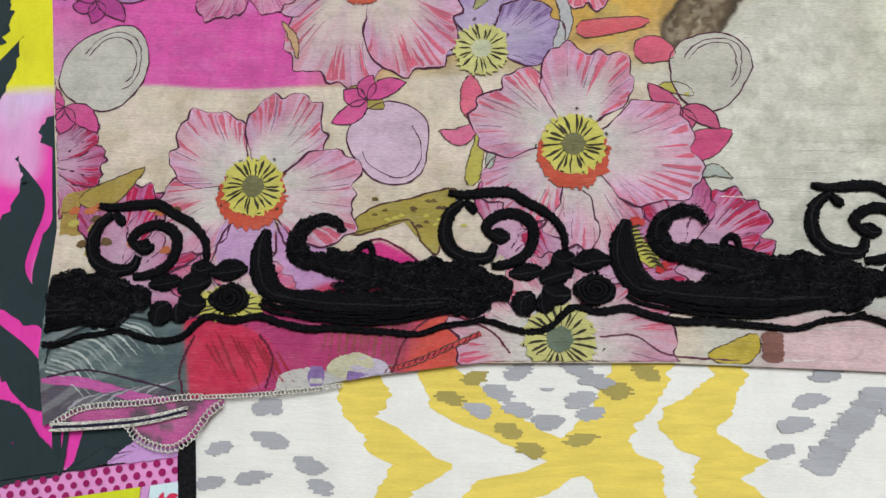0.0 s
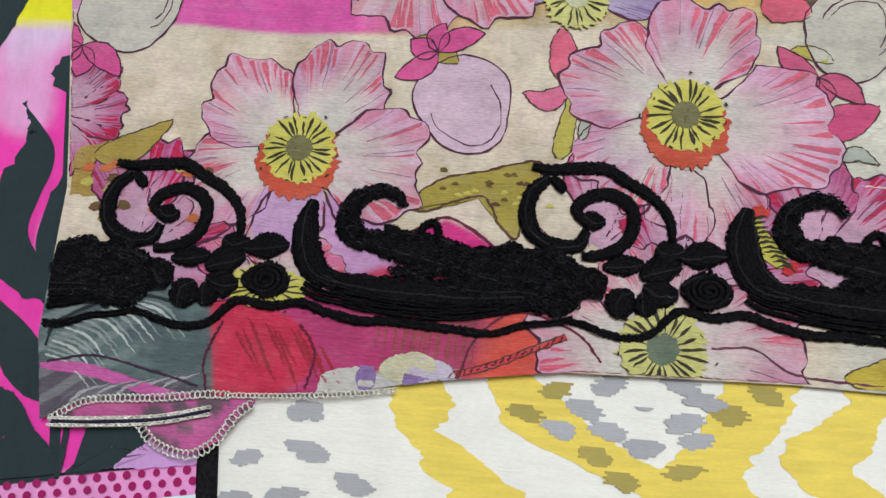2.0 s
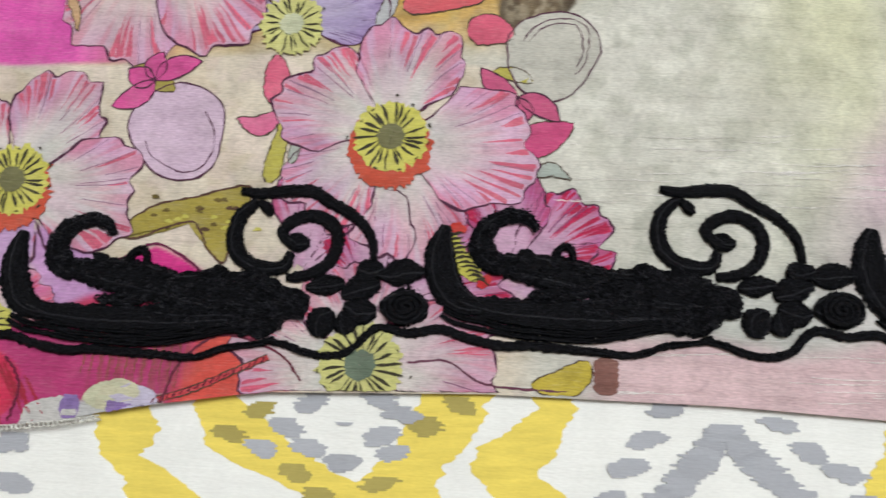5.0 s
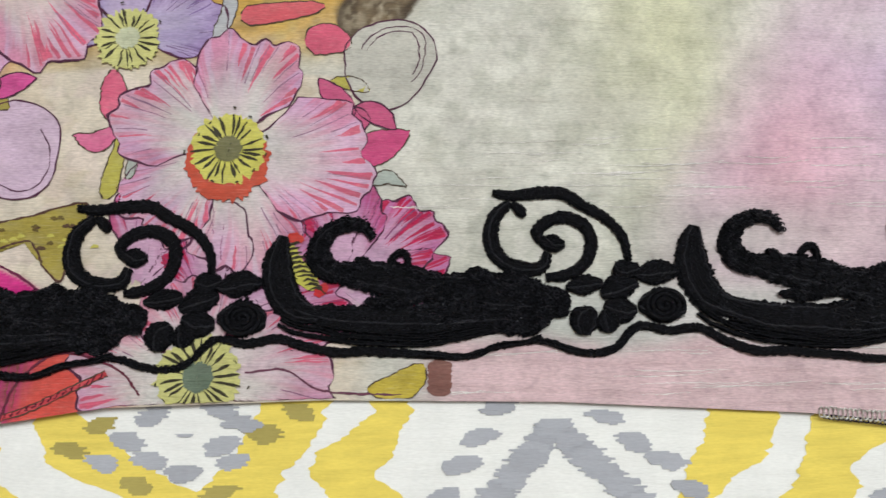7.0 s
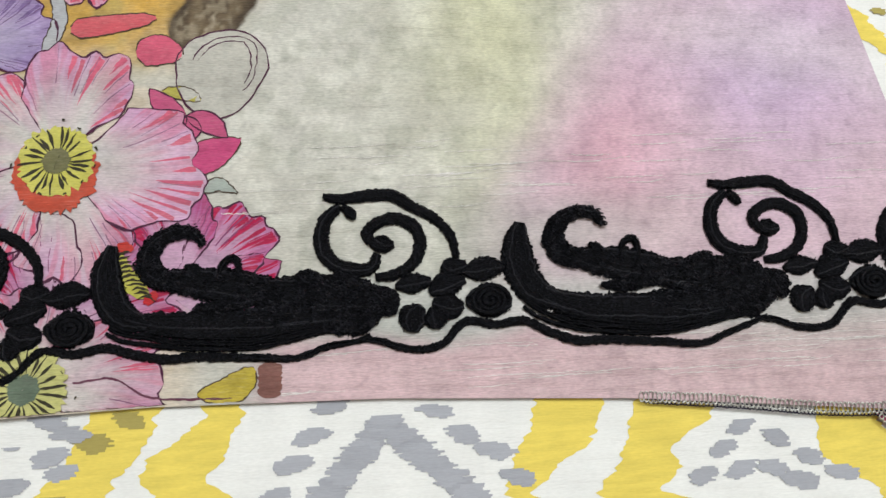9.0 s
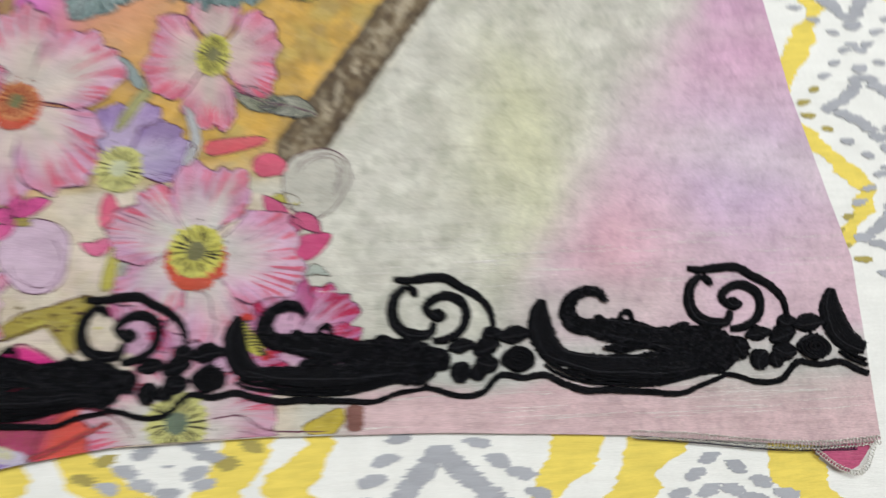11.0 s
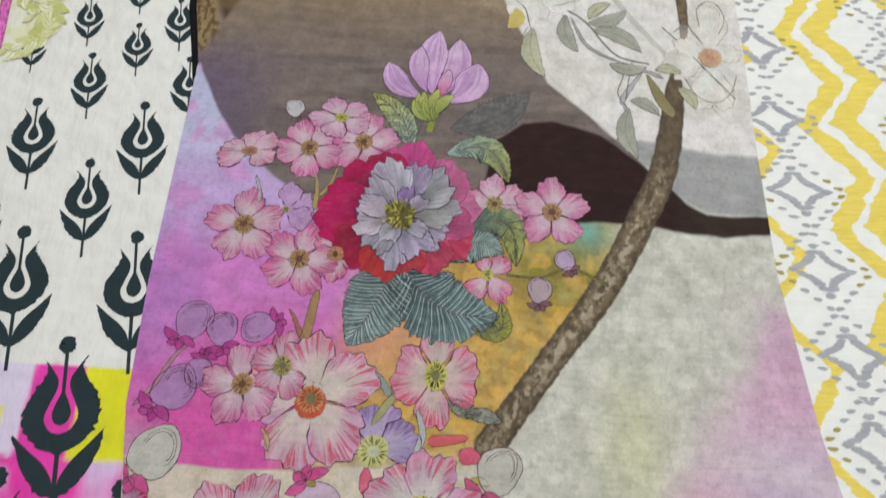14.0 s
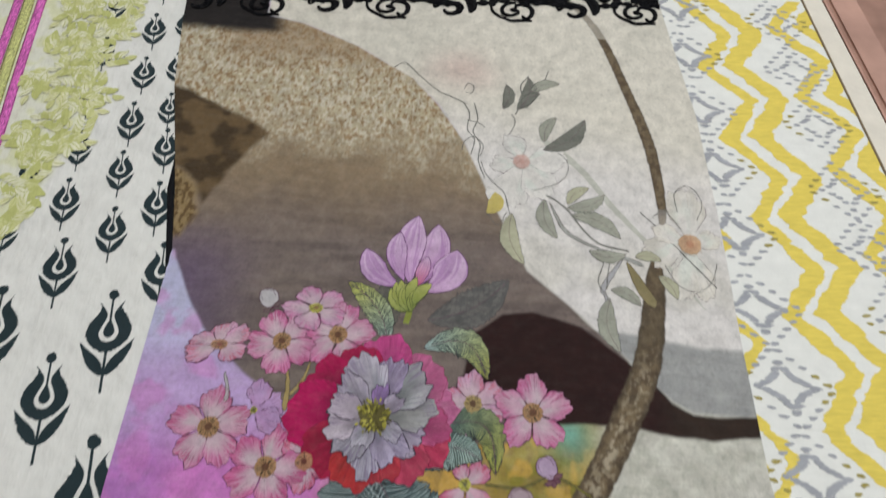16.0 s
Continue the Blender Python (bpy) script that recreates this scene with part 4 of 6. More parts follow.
    for bx, by, bw in bend:
        near = np.minimum(near, np.hypot(x - bx, y - by) / (bw * (0.8 if by < 0.55 else 0.9)))
    branch = smooth(1.08, 0.94, near + 0.2 * (fine - 0.5))
    bark = over(np.broadcast_to(rgb(126, 106, 82), c.shape), smooth(0.42, 0.62, fbm(x * 1.3 + 3, y * 1.1, 130.0, 4)), rgb(98, 80, 62))
    bark = over(bark, smooth(0.55, 0.68, fbm(x * 1.6 + 9, y * 1.2, 200.0, 3)) * smooth(0.55, 0.4, y) * 0.7, rgb(166, 148, 124))
    bark = over(bark, smooth(0.55, 0.95, near + 0.35 * (fine - 0.5)) * 0.75, rgb(74, 60, 48))
    bark = over(bark, smooth(0.5, 0.2, near) * smooth(0.5, 0.6, fbm(x * 1.2 + 5, y, 160.0, 3)) * smooth(0.47, 0.42, y) * 0.8, rgb(190, 172, 148))
    bark = over(bark, smooth(0.44, 0.5, y) * smooth(0.6, 0.5, y) * 0.5, rgb(84, 72, 58))
    c = over(c, branch * np.where(y > 0.9, 0.6, 1.0) * np.where((y > 0.6) & (y < 0.64), 0.75, 1.0), bark)
    # bright lower edge under the embroidery
    hem = smooth(0.047, 0.041, y - 0.05 * np.maximum(-0.1 - x, 0)) * smooth(0.03, 0.0, x)
    strip = over(np.broadcast_to(rgb(84, 98, 104), c.shape), smooth(0.45, 0.65, fbm(x, y * 2, 90.0, 3)) * 0.5, rgb(112, 130, 128))
    strip = over(strip, smooth(0.007, 0.004, y - 0.06 * (-0.15 - x)) * 0.8, rgb(98, 84, 100))
    strip = over(strip, smooth(0.1, 0.5, np.sin((x * 0.7 - y * 1.1) * 520 + 3 * mid)) * smooth(-0.14, -0.165, x) * 0.25, rgb(186, 190, 190))
    strip = over(strip, smooth(-0.121, -0.118, x + 0.2 * (y - 0.02)), rgb(208, 48, 84))
    strip = over(strip, smooth(-0.0815, -0.0795, x + 14 * np.maximum(0, np.abs(y - 0.018) - 0.004) ** 2 * 8), rgb(188, 60, 116))
    strip = over(strip, smooth(-0.058, -0.05, x) * smooth(0.1, 0.7, np.sin(x * 1500 + 6 * mid)) * 0.6, rgb(150, 78, 66))
    strip = over(strip, smooth(-0.026, -0.015, x - 0.3 * (y - 0.02)), rgb(222, 84, 74))
    strip = over(strip, inside(x, y, [(-0.075, 0.0), (-0.066, 0.0115), (-0.045, 0.017), (-0.026, 0.017), (-0.02, 0.0)], 0.001), rgb(206, 200, 200))
    c = over(c, hem, strip)
    return c * (0.93 + 0.14 * fine)[..., None]


NX, NY = 440, 720
vs = np.linspace(0, 1, NY) ** 1.15
us = np.linspace(0, 1, NX)
gy0 = np.repeat((-0.02 + 1.04 * vs)[:, None], NX, 1)
gx = scarf_left(gy0) + us[None, :] * (scarf_right(gy0) - scarf_left(gy0))
bottom = scarf_hem(gx)
gy = bottom + vs[:, None] * (1.02 - bottom)
gx = scarf_left(gy) + us[None, :] * (scarf_right(gy) - scarf_left(gy))
cloth = Ink().grid(np.stack([gx, gy], -1), 0.0, scarf_wash(gx, gy))
cloth.link("chiffon", scarf, CHIFFON, scarf_z, label="cream, magenta and brown painted chiffon")


def laid(ink, name, parent, label=""):
    return ink.link(name, parent, CHIFFON, scarf_z, on_scarf, label)


def petal(parent, cx, cy, angle, length, half, inner, outer, streak, amount, lift, seed, squash=(1, 1, 0), outline=0.0008, start=0.12, name="petal", dark=LINE, ruffle=0.042, strokes=11):
    """A petal as a ruffled fan with washed colour, fine hairs, tapering brush strokes from its rim and a drawn outline."""
    rnd = np.random.default_rng(seed)
    ph = rnd.uniform(0, 6.28, 4)
    sx, sy, st = squash
    c0, s0 = math.cos(st), math.sin(st)

    def place(s, r):
        rim = length * (1 - 0.40 * np.abs(s) ** 3.0) * (1 + ruffle * np.sin(s * 4.5 + ph[0]) + ruffle * 0.8 * np.sin(s * 8 + ph[1]) + ruffle * 0.7 * np.sin(s * 17 + ph[2]) + ruffle * 0.35 * np.sin(s * 29 + ph[0]))
        a = radians(angle) + s * radians(half) * (0.75 + 0.25 * r) + 0.05 * np.sin(3 * r + ph[3])
        px, py = rim * r * np.cos(a), rim * r * np.sin(a)
        ax, ay = (px * c0 + py * s0) * sx, (-px * s0 + py * c0) * sy
        return np.stack([cx + ax * c0 - ay * s0, cy + ax * s0 + ay * c0], -1)
    s, r = np.linspace(-1, 1, 41)[None, :], np.linspace(start, 1, 12)[:, None]
    xy = place(s, r)
    patch = value_noise(s * 2.2 + seed * 1.7 + r * 0, r * 2.5 + seed)[..., None]
    k = np.clip((smooth(0.35, 1.0, r) * (0.7 + 0.3 * np.abs(s)))[..., None] + 0.7 * (patch - 0.5), 0, 1)
    tint = inner[None, None] * (1 - k) + outer[None, None] * k
    cool = 0.35 * smooth(0.5, 0.75, value_noise(s * 1.6 + seed * 2.9 + 40 + r * 0, r * 3 + seed))[..., None] * smooth(1.0, 0.6, r)[..., None]
    tint = tint * (1 - cool) + tint * np.array([0.80, 0.98, 0.92]) * cool
    strength = smooth(0.35, 0.95, r) * (0.6 + 0.4 * np.abs(s)) * amount * 0.55
    st4 = np.concatenate([np.broadcast_to(streak, xy.shape[:2] + (3,)), strength[..., None]], -1)
    uv = np.stack(np.broadcast_arrays(s * 11 + seed * 3.1, r * 1.6 + seed), -1)
    ink = Ink().grid(xy, lift, tint, st4, uv)
    if outline:
        focus = rnd.choice([-0.55, 0.55, 0.0])
        for q in range(int(strokes * 1.6)):
            at = np.clip(focus + rnd.normal(0, 0.5), -0.94, 0.94)
            deep = rnd.uniform(0.12, 0.34) * (1.4 if q % 4 == 0 else 1)
            rr = np.linspace(0.975, 0.975 - deep, 5)
            line = place(at + rnd.normal(0, 0.02) * np.linspace(0, 1, 5), rr)
            w = length * rnd.uniform(0.016, 0.042) * np.array([1.0, 0.95, 0.75, 0.45, 0.06])
            ink.ribbon(line, w, lift + 0.00002, streak * rnd.uniform(0.85, 1.2) * amount + outer * (1 - amount))
        for q in range(strokes // 2 + 2):
            at = rnd.uniform(-0.9, 0.9)
            rr = np.linspace(0.97, rnd.uniform(0.5, 0.8), 5)
            ink.ribbon(place(at * np.ones(5), rr), outline * 0.4, lift + 0.00003, dark * 0.6 + outer * 0.4)
        edge = np.concatenate([xy[3:, 0], xy[-1, 1:-1], xy[3:, -1][::-1]])
        w = outline * (0.15 + 1.35 * value_noise(np.arange(len(edge)) * 0.31 + seed, np.zeros(len(edge)) + seed))
        ink.ribbon(edge, w, lift + 0.00005, dark)
    return laid(ink, name, parent)


CREAM, PINK, ROSE, RED, LILAC = rgb(222, 208, 204), rgb(216, 164, 198), rgb(214, 110, 162), rgb(216, 84, 108), rgb(196, 160, 208)


def flower(x, y, size, angles, inner=CREAM, outer=PINK, streak=RED, amount=0.85, eye=0.24, squash=(1, 1, 0), seed=1, half=41, red_ring=True, eye_colour=(214, 202, 98), lift=0.0003, line=0.0008, core=(122, 116, 80), stamen=(62, 56, 40)):
    """A printed blossom: an eye with stamens, and its petals."""
    rnd = np.random.default_rng(seed)
    ink = Ink()
    a = np.linspace(0, 2 * math.pi, 91)

    def ring(radius, rough, k):
        rad = radius * (1 + rough * rnd.normal(0, 1, len(a)))
        rad[-1] = rad[0]
        return np.stack([x + squash[0] * rad * np.cos(a), y + squash[1] * rad * np.sin(a)], -1)
    mid = np.array([x, y])
    steps = np.linspace(1, 0.02, 5)[None, :, None]
    top = lift + 0.0009

    def disc(edge, z, colour):
        ink.grid(mid + (edge[:, None] - mid) * steps, z, colour)
    if red_ring:
        low = ring(size * eye * 1.12, 0.045, 0)
        low[:, 1] -= size * eye * 0.3
        disc(low, top, rgb(206, 84, 62))
    disc(ring(size * eye * 0.97, 0.055, 1), top + 0.00018, rgb(*eye_colour))
    n = max(10, int(22 * min(1, size / 0.045)))
    for k in range(n):
        b = 2 * math.pi * (k + rnd.uniform(-0.35, 0.35)) / n
        r0, r1 = size * eye * 0.36, size * eye * rnd.uniform(0.75, 1.02)
        t = np.linspace(r0, r1, 5)
        pts = np.stack([x + squash[0] * t * np.cos(b + 0.1 * t / r1), y + squash[1] * t * np.sin(b + 0.1 * t / r1)], -1)
        ink.ribbon(pts, size * rnd.uniform(0.014, 0.024) * np.array([0.3, 0.9, 1.2, 1.1, 0.4]), top + 0.00034, rgb(*stamen))
        if k % 2:
            p = pts[-1] + (pts[-1] - pts[0]) * 0.25
            ink.ribbon(np.stack([p, p + (pts[-1] - pts[0]) * 0.08]), size * 0.03, top + 0.00034, rgb(*stamen))
    disc(ring(size * eye * 0.36, 0.05, 2), top + 0.0005, rgb(*core))
    made = laid(ink, "flower", scarf)
    for k, item in enumerate(angles):
        ang, scale, wide = item if isinstance(item, tuple) else (item, 1.0, 1.0)
        petal(made, x, y, ang + rnd.uniform(-3, 3), size * scale, half * wide, inner, outer * (0.92 + 0.16 * rnd.random()), streak, amount, lift + 0.00008 * k, seed * 11 + k, squash, line)
    return made


def five(turn):
    return [turn + 72 * k for k in range(5)]


# large blossoms near the embroidery
flower(-0.0965, 0.098, 0.0475, [(262, 0.9, 1), (205, 0.98, 1), (138, 1.0, 1.0), (68, 1.02, 1), (-12, 1.08, 1.05)], eye=0.31, seed=3)
flower(0.0535, 0.1205, 0.052, [(-75, 1.0, 1), (215, 0.9, 0.95), (148, 0.95, 1.05), (80, 0.98, 1.0), (-8, 1.1, 1.1)], eye=0.29, seed=4)
flower(-0.0505, 0.2095, 0.0605, [(250, 1.0, 1.05), (312, 1.0, 1), (172, 0.98, 1.0), (96, 0.95, 0.95), (28, 0.98, 1.0)], eye=0.2, seed=6, inner=rgb(224, 202, 194), eye_colour=(212, 136, 88), stamen=(150, 62, 44))
flower(0.058, 0.236, 0.047, [(270, 0.95, 1.0), (90, 1.0, 1.0), (182, 1.05, 1.2), (2, 1.05, 1.2)], eye=0.28, squash=(0.78, 1.05, 0), seed=7, outer=rgb(218, 150, 178), red_ring=False, inner=rgb(220, 190, 186))
# small blossoms up the spray
SOFT = rgb(218, 184, 198)
SMALL = [(-0.138, 0.371, 0.037, 20), (-0.0865, 0.4585, 0.034, 50), (-0.0325, 0.4685, 0.035, 10), (-0.0795, 0.339, 0.0365, 75), (-0.113, 0.219, 0.036, 30), (0.161, 0.4025, 0.0365, 18)]
flower(-0.0585, 0.4955, 0.03, five(40), inner=SOFT, amount=0.7, seed=20, eye=0.22, squash=(1.1, 0.8, 0), half=38, red_ring=False, streak=ROSE, core=(150, 110, 70))
flower(-0.08, 0.237, 0.031, five(20), inner=SOFT, amount=0.7, seed=21, eye=0.3, squash=(0.9, 1, 0), outer=rgb(206, 130, 170), red_ring=False, eye_colour=(176, 156, 96))
flower(-0.046, 0.3455, 0.0265, five(60), inner=SOFT, amount=0.7, seed=22, eye=0.3, outer=ROSE, red_ring=False, eye_colour=(190, 130, 100), core=(110, 60, 50))
flower(0.104, 0.4075, 0.031, five(30), inner=SOFT, amount=0.7, seed=23, eye=0.28, red_ring=False, eye_colour=(190, 160, 110), core=(110, 80, 60))
for i, (x, y, s, turn) in enumerate(SMALL):
    flower(x, y, s, five(turn), seed=30 + i, eye=0.27, outer=rgb(218, 134, 178) if i != 3 else rgb(222, 116, 170), inner=rgb(218, 184, 198), streak=rgb(196, 76, 130), amount=0.7, red_ring=False, half=38, eye_colour=(188, 140, 100), core=(112, 74, 54), line=0.0007)
flower(-0.146, 0.451, 0.031, [100, 40, 160, 215, 320], inner=SOFT, amount=0.7, seed=26, eye=0.25, squash=(1.1, 0.68, 0.35), red_ring=False, eye_colour=(206, 150, 120), core=(150, 90, 80))
flower(0.1, 0.334, 0.029, [(-125, 1, 0.9), (-55, 1.05, 0.9), (40, 0.9, 0.9), (110, 0.6, 1)], inner=SOFT, amount=0.7, seed=27, eye=0.2, red_ring=False, outer=rgb(218, 130, 170))
flower(-0.1, 0.389, 0.028, [20, 80, 330], seed=28, eye=0.12, outer=LILAC, inner=rgb(198, 150, 200), red_ring=False, amount=0.2)
# violet blossom with a broad yellow eye
flower(0.009, 0.1685, 0.04, [(150, 0.95, 1.1), (85, 1.0, 1.2), (25, 1.0, 1.1)], inner=rgb(196, 172, 206), outer=rgb(172, 140, 196), streak=rgb(110, 80, 130), amount=0.6, eye=0.34, seed=8, red_ring=False, eye_colour=(214, 206, 132), core=(206, 204, 172), lift=0.0002)
# blossoms half hidden by the embroidery
flower(0.0475, 0.0305, 0.048, [(175, 1, 1.1), (5, 1.1, 1.1), (100, 0.8, 1.1)], eye=0.34, seed=9, outer=rgb(208, 140, 178), lift=0.0002, red_ring=False, eye_colour=(208, 200, 128), core=(110, 122, 104))
flower(-0.102, 0.0425, 0.034, [(120, 1, 1.2), (60, 1, 1.2)], eye=0.4, squash=(1.2, 0.62, 0), seed=10, outer=ROSE, lift=0.0002, red_ring=False)
FANS = [(0.1, 0.064, 0.046, 40), (0.02, 0.062, 0.048, 30), (-0.2, 0.108, 0.03, 0), (-0.158, 0.05, 0.05, 50), (0.055, 0.05, 0.05, 60), (-0.105, 0.072, 0.02, 90)]
for i, (x, y, s, ang) in enumerate(FANS):
    holder = laid(Ink().ribbon(spline([(x, y), (x + 0.3 * s * math.cos(radians(ang)), y + 0.3 * s * math.sin(radians(ang)))], 4), 0.0006, 0.0002, LINE), "fan_flower", scarf)
    for k in (-1, 0, 1):
        petal(holder, x, y, ang + 46 * k, s, 34, rgb(212, 164, 192), rgb(196, 104, 160), rgb(190, 32, 80), 1.0, 0.00022 + 0.00005 * k, 70 + 5 * i + k, strokes=14)
# dark line along the magenta hump between scrolls
drawn_hump = Ink().ribbon(spline([(-0.0606, 0.0616), (-0.0488, 0.0674), (-0.0361, 0.0742), (-0.0242, 0.0693), (-0.0143, 0.0625)], 10), 0.0009, 0.0006, rgb(110, 30, 70))
laid(drawn_hump, "hump_outline", scarf)
lilac = Ink()
lens(lilac, (-0.104, 0.055), (-0.085, 0.082), 0.03, 0.1, 0.0004, rgb(206, 160, 206))
lilac.ribbon(spline([(-0.114, 0.058), (-0.106, 0.08), (-0.09, 0.087), (-0.078, 0.07)], 8), 0.0009, 0.00045, LINE)
laid(lilac, "lilac_petal", scarf)


def leaf(base, tip, width, bend, near, far, veins, seed, lift=0.0005, outline=0.0007, vein_colour=None, name="leaf"):
    ink = Ink()
    xy = lens(ink, base, tip, width, bend, lift, near, 60, 0.48, 0.075, seed, 7, np.array([*rgb(48, 58, 62), 0.35 if veins else 0.0]), far, (3.0, 9.0))
    ink.ribbon(np.concatenate([xy[:, 0], xy[::-1, -1]]), outline, lift + 0.00005, rgb(58, 56, 58))
    ink.ribbon(xy[:, 3], outline * 0.9, lift + 0.00006, rgb(112, 72, 92))
    c = rgb(52, 64, 66) if vein_colour is None else vein_colour
    for k in range(2 * veins):
        i = int(4 + 50 * k / (2 * veins))
        j = min(59, i + 7)
        for side in (0, 6):
            if veins > 12 and k % 2:
                ink.ribbon(spline([xy[i, 3], (xy[i, 3] + xy[j, side]) / 2 + (xy[j, 3] - xy[i, 3]) * 0.1, xy[j, side]], 4), 0.0005, lift + 0.00004, rgb(56, 64, 66))
                continue
            ink.ribbon(spline([xy[i, 3], (xy[i, 3] + xy[j, side]) / 2 + (xy[j, 3] - xy[i, 3]) * 0.1, xy[j, side]], 4), 0.0005, lift + 0.00004, c)
    return laid(ink, name, scarf)


LIME = rgb(208, 202, 84)
leaf((0.014, 0.353), (-0.025, 0.259), 0.062, 0.05, rgb(60, 72, 78), rgb(146, 166, 166), 28, 1, vein_colour=rgb(200, 210, 210))
leaf((0.015, 0.347), (0.113, 0.294), 0.066, -0.2, rgb(56, 70, 78), rgb(136, 160, 160), 30, 2, vein_colour=rgb(190, 204, 204))
leaf((0.07, 0.383), (0.127, 0.344), 0.03, 0.42, rgb(104, 140, 146), LIME, 28, 4, 0.0007, vein_colour=rgb(56, 70, 62))
leaf((0.054, 0.344), (0.115, 0.356), 0.04, 0.25, rgb(64, 92, 100), rgb(150, 172, 160), 26, 3, vein_colour=rgb(186, 202, 198))
leaf((0.087, 0.282), (0.114, 0.308), 0.02, -0.5, rgb(150, 150, 70), LIME, 14, 14)
leaf((0.053, 0.46), (0.117, 0.432), 0.03, 0.34, rgb(176, 198, 198), LIME, 24, 5, 0.0006, vein_colour=rgb(70, 84, 80))
leaf((0.018, 0.463), (-0.031, 0.528), 0.026, -0.12, rgb(170, 190, 186), LIME, 18, 6)
leaf((0.055, 0.49), (0.136, 0.541), 0.04, -0.1, rgb(112, 106, 104), rgb(118, 112, 110), 6, 7, 0.0002, 0.0004, rgb(96, 90, 90))
leaf((0.02, 0.48), (0.02, 0.54), 0.03, 0.1, rgb(112, 104, 96), rgb(120, 112, 104), 8, 8, 0.0002, 0.0004, rgb(92, 86, 82))
leaf((0.1, 0.205), (0.07, 0.217), 0.014, 0.1, rgb(176, 172, 130), rgb(190, 186, 170), 8, 9)
leaf((0.118, 0.198), (0.085, 0.203), 0.013, -0.1, rgb(186, 180, 158), rgb(196, 190, 178), 8, 10)

# the rose in the middle
rose = laid(Ink().ribbon(spline([(0.014, 0.389), (0.02, 0.389)], 3), 0.001, 0.0001, LINE), "rose", scarf)
OUTER = [(20, 0.074, 34, (222, 120, 170)), (45, 0.077, 32, (220, 112, 162)), (86, 0.083, 30, (226, 84, 156)), (122, 0.076, 32, (190, 30, 86)), (150, 0.08, 32, (200, 22, 92)), (184, 0.087, 36, (214, 24, 104)),
         (222, 0.078, 30, (182, 28, 72)), (330, 0.074, 30, (214, 66, 104)), (250, 0.073, 28, (206, 56, 60)), (304, 0.07, 30, (216, 74, 108)), (278, 0.064, 24, (204, 60, 76)), (350, 0.068, 26, (220, 96, 150))]
for k, (a, r, h, tone) in enumerate(OUTER):
    petal(rose, 0.016, 0.391, a, r, h, rgb(*tone) * 0.35, rgb(*tone), rgb(*tone) * 0.6, 0.8, 0.0009 + 0.00006 * k, 200 + k, (1.0, 0.95, 0), 0.0005, 0.1, "outer_petal", rgb(130, 26, 66), 0.025, 12)
INNER = [(335, 0.05, 34, (186, 168, 190)), (15, 0.055, 34, (176, 172, 172)), (48, 0.062, 32, (182, 176, 182)), (75, 0.058, 26, (186, 166, 200)), (105, 0.062, 30, (206, 194, 210)), (135, 0.05, 26, (200, 186, 204)),
         (262, 0.054, 24, (194, 184, 204)), (300, 0.046, 34, (188, 172, 200)), (230, 0.046, 30, (176, 168, 180)), (195, 0.046, 30, (206, 188, 202)), (165, 0.043, 28, (210, 190, 206)),
         (85, 0.031, 24, (168, 130, 190)), (40, 0.03, 26, (182, 166, 186)), (320, 0.03, 30, (190, 180, 196)), (245, 0.03, 34, (196, 186, 200))]
for k, (a, r, h, tone) in enumerate(INNER):
    petal(rose, 0.013, 0.389, a, r, h, rgb(*tone) * 0.5, np.minimum(rgb(*tone) * 1.18, 0.8), rgb(118, 98, 130), 0.7, 0.0017 + 0.00006 * k, 240 + k, (1, 1, 0), 0.0009, 0.1, "inner_petal", rgb(62, 50, 68), 0.05, 8)
eye = Ink()
ring = np.linspace(0, 2 * math.pi, 40)
disc = np.stack([0.012 + 0.014 * (1 + 0.1 * np.sin(7 * ring)) * np.cos(ring), 0.389 + 0.013 * np.sin(ring)], -1)
eye.grid(np.stack([disc, np.broadcast_to([0.012, 0.389], disc.shape)], 1), 0.0031, rgb(104, 94, 50))
for k in range(80):
    a, r = RNG.uniform(0, 6.28), 0.0155 * math.sqrt(RNG.random())
    p = np.array([0.012 + r * math.cos(a), 0.389 + r * math.sin(a)])
    eye.ribbon(np.stack([p, p + 0.0036 * np.array([math.cos(a), math.sin(a)])]), 0.0016, 0.0032 + 0.00001 * k, [rgb(150, 140, 52), rgb(84, 74, 34), rgb(196, 182, 80)][k % 3])
laid(eye, "flower_centre", rose)

# upright bud above the rose
bud = laid(Ink().ribbon(spline([(0.033, 0.485), (0.037, 0.505), (0.039, 0.53)], 5), 0.006, 0.0006, rgb(150, 156, 70)), "tulip_bud", scarf)
for k, (bx, by, tx, ty, w, bend, col) in enumerate([(0.042, 0.525, 0.058, 0.603, 0.03, -0.08, (206, 150, 200)), (0.026, 0.525, -0.016, 0.568, 0.026, 0.16, (212, 166, 212)), (0.046, 0.52, 0.08, 0.572, 0.036, -0.16, (216, 168, 212)),
                                                (0.034, 0.526, 0.036, 0.612, 0.032, 0.06, (218, 168, 214)), (0.028, 0.53, 0.018, 0.59, 0.022, 0.1, (204, 150, 204)), (0.04, 0.522, 0.05, 0.562, 0.014, 0.0, (220, 84, 124))]):
    ink = Ink()
    xy = lens(ink, (bx, by), (tx, ty), w, bend, 0.0007 + 0.0001 * k, rgb(*col), 24, 0.6, 0.01, 300 + k, 9, np.array([*rgb(160, 90, 170), 0.45]), rgb(226, 190, 222), (4.0, 1.0))
    ink.ribbon(np.concatenate([xy[:, 0], xy[::-1, -1]]), 0.0007, 0.00075 + 0.0001 * k, rgb(104, 52, 106))
    laid(ink, "petal", bud)
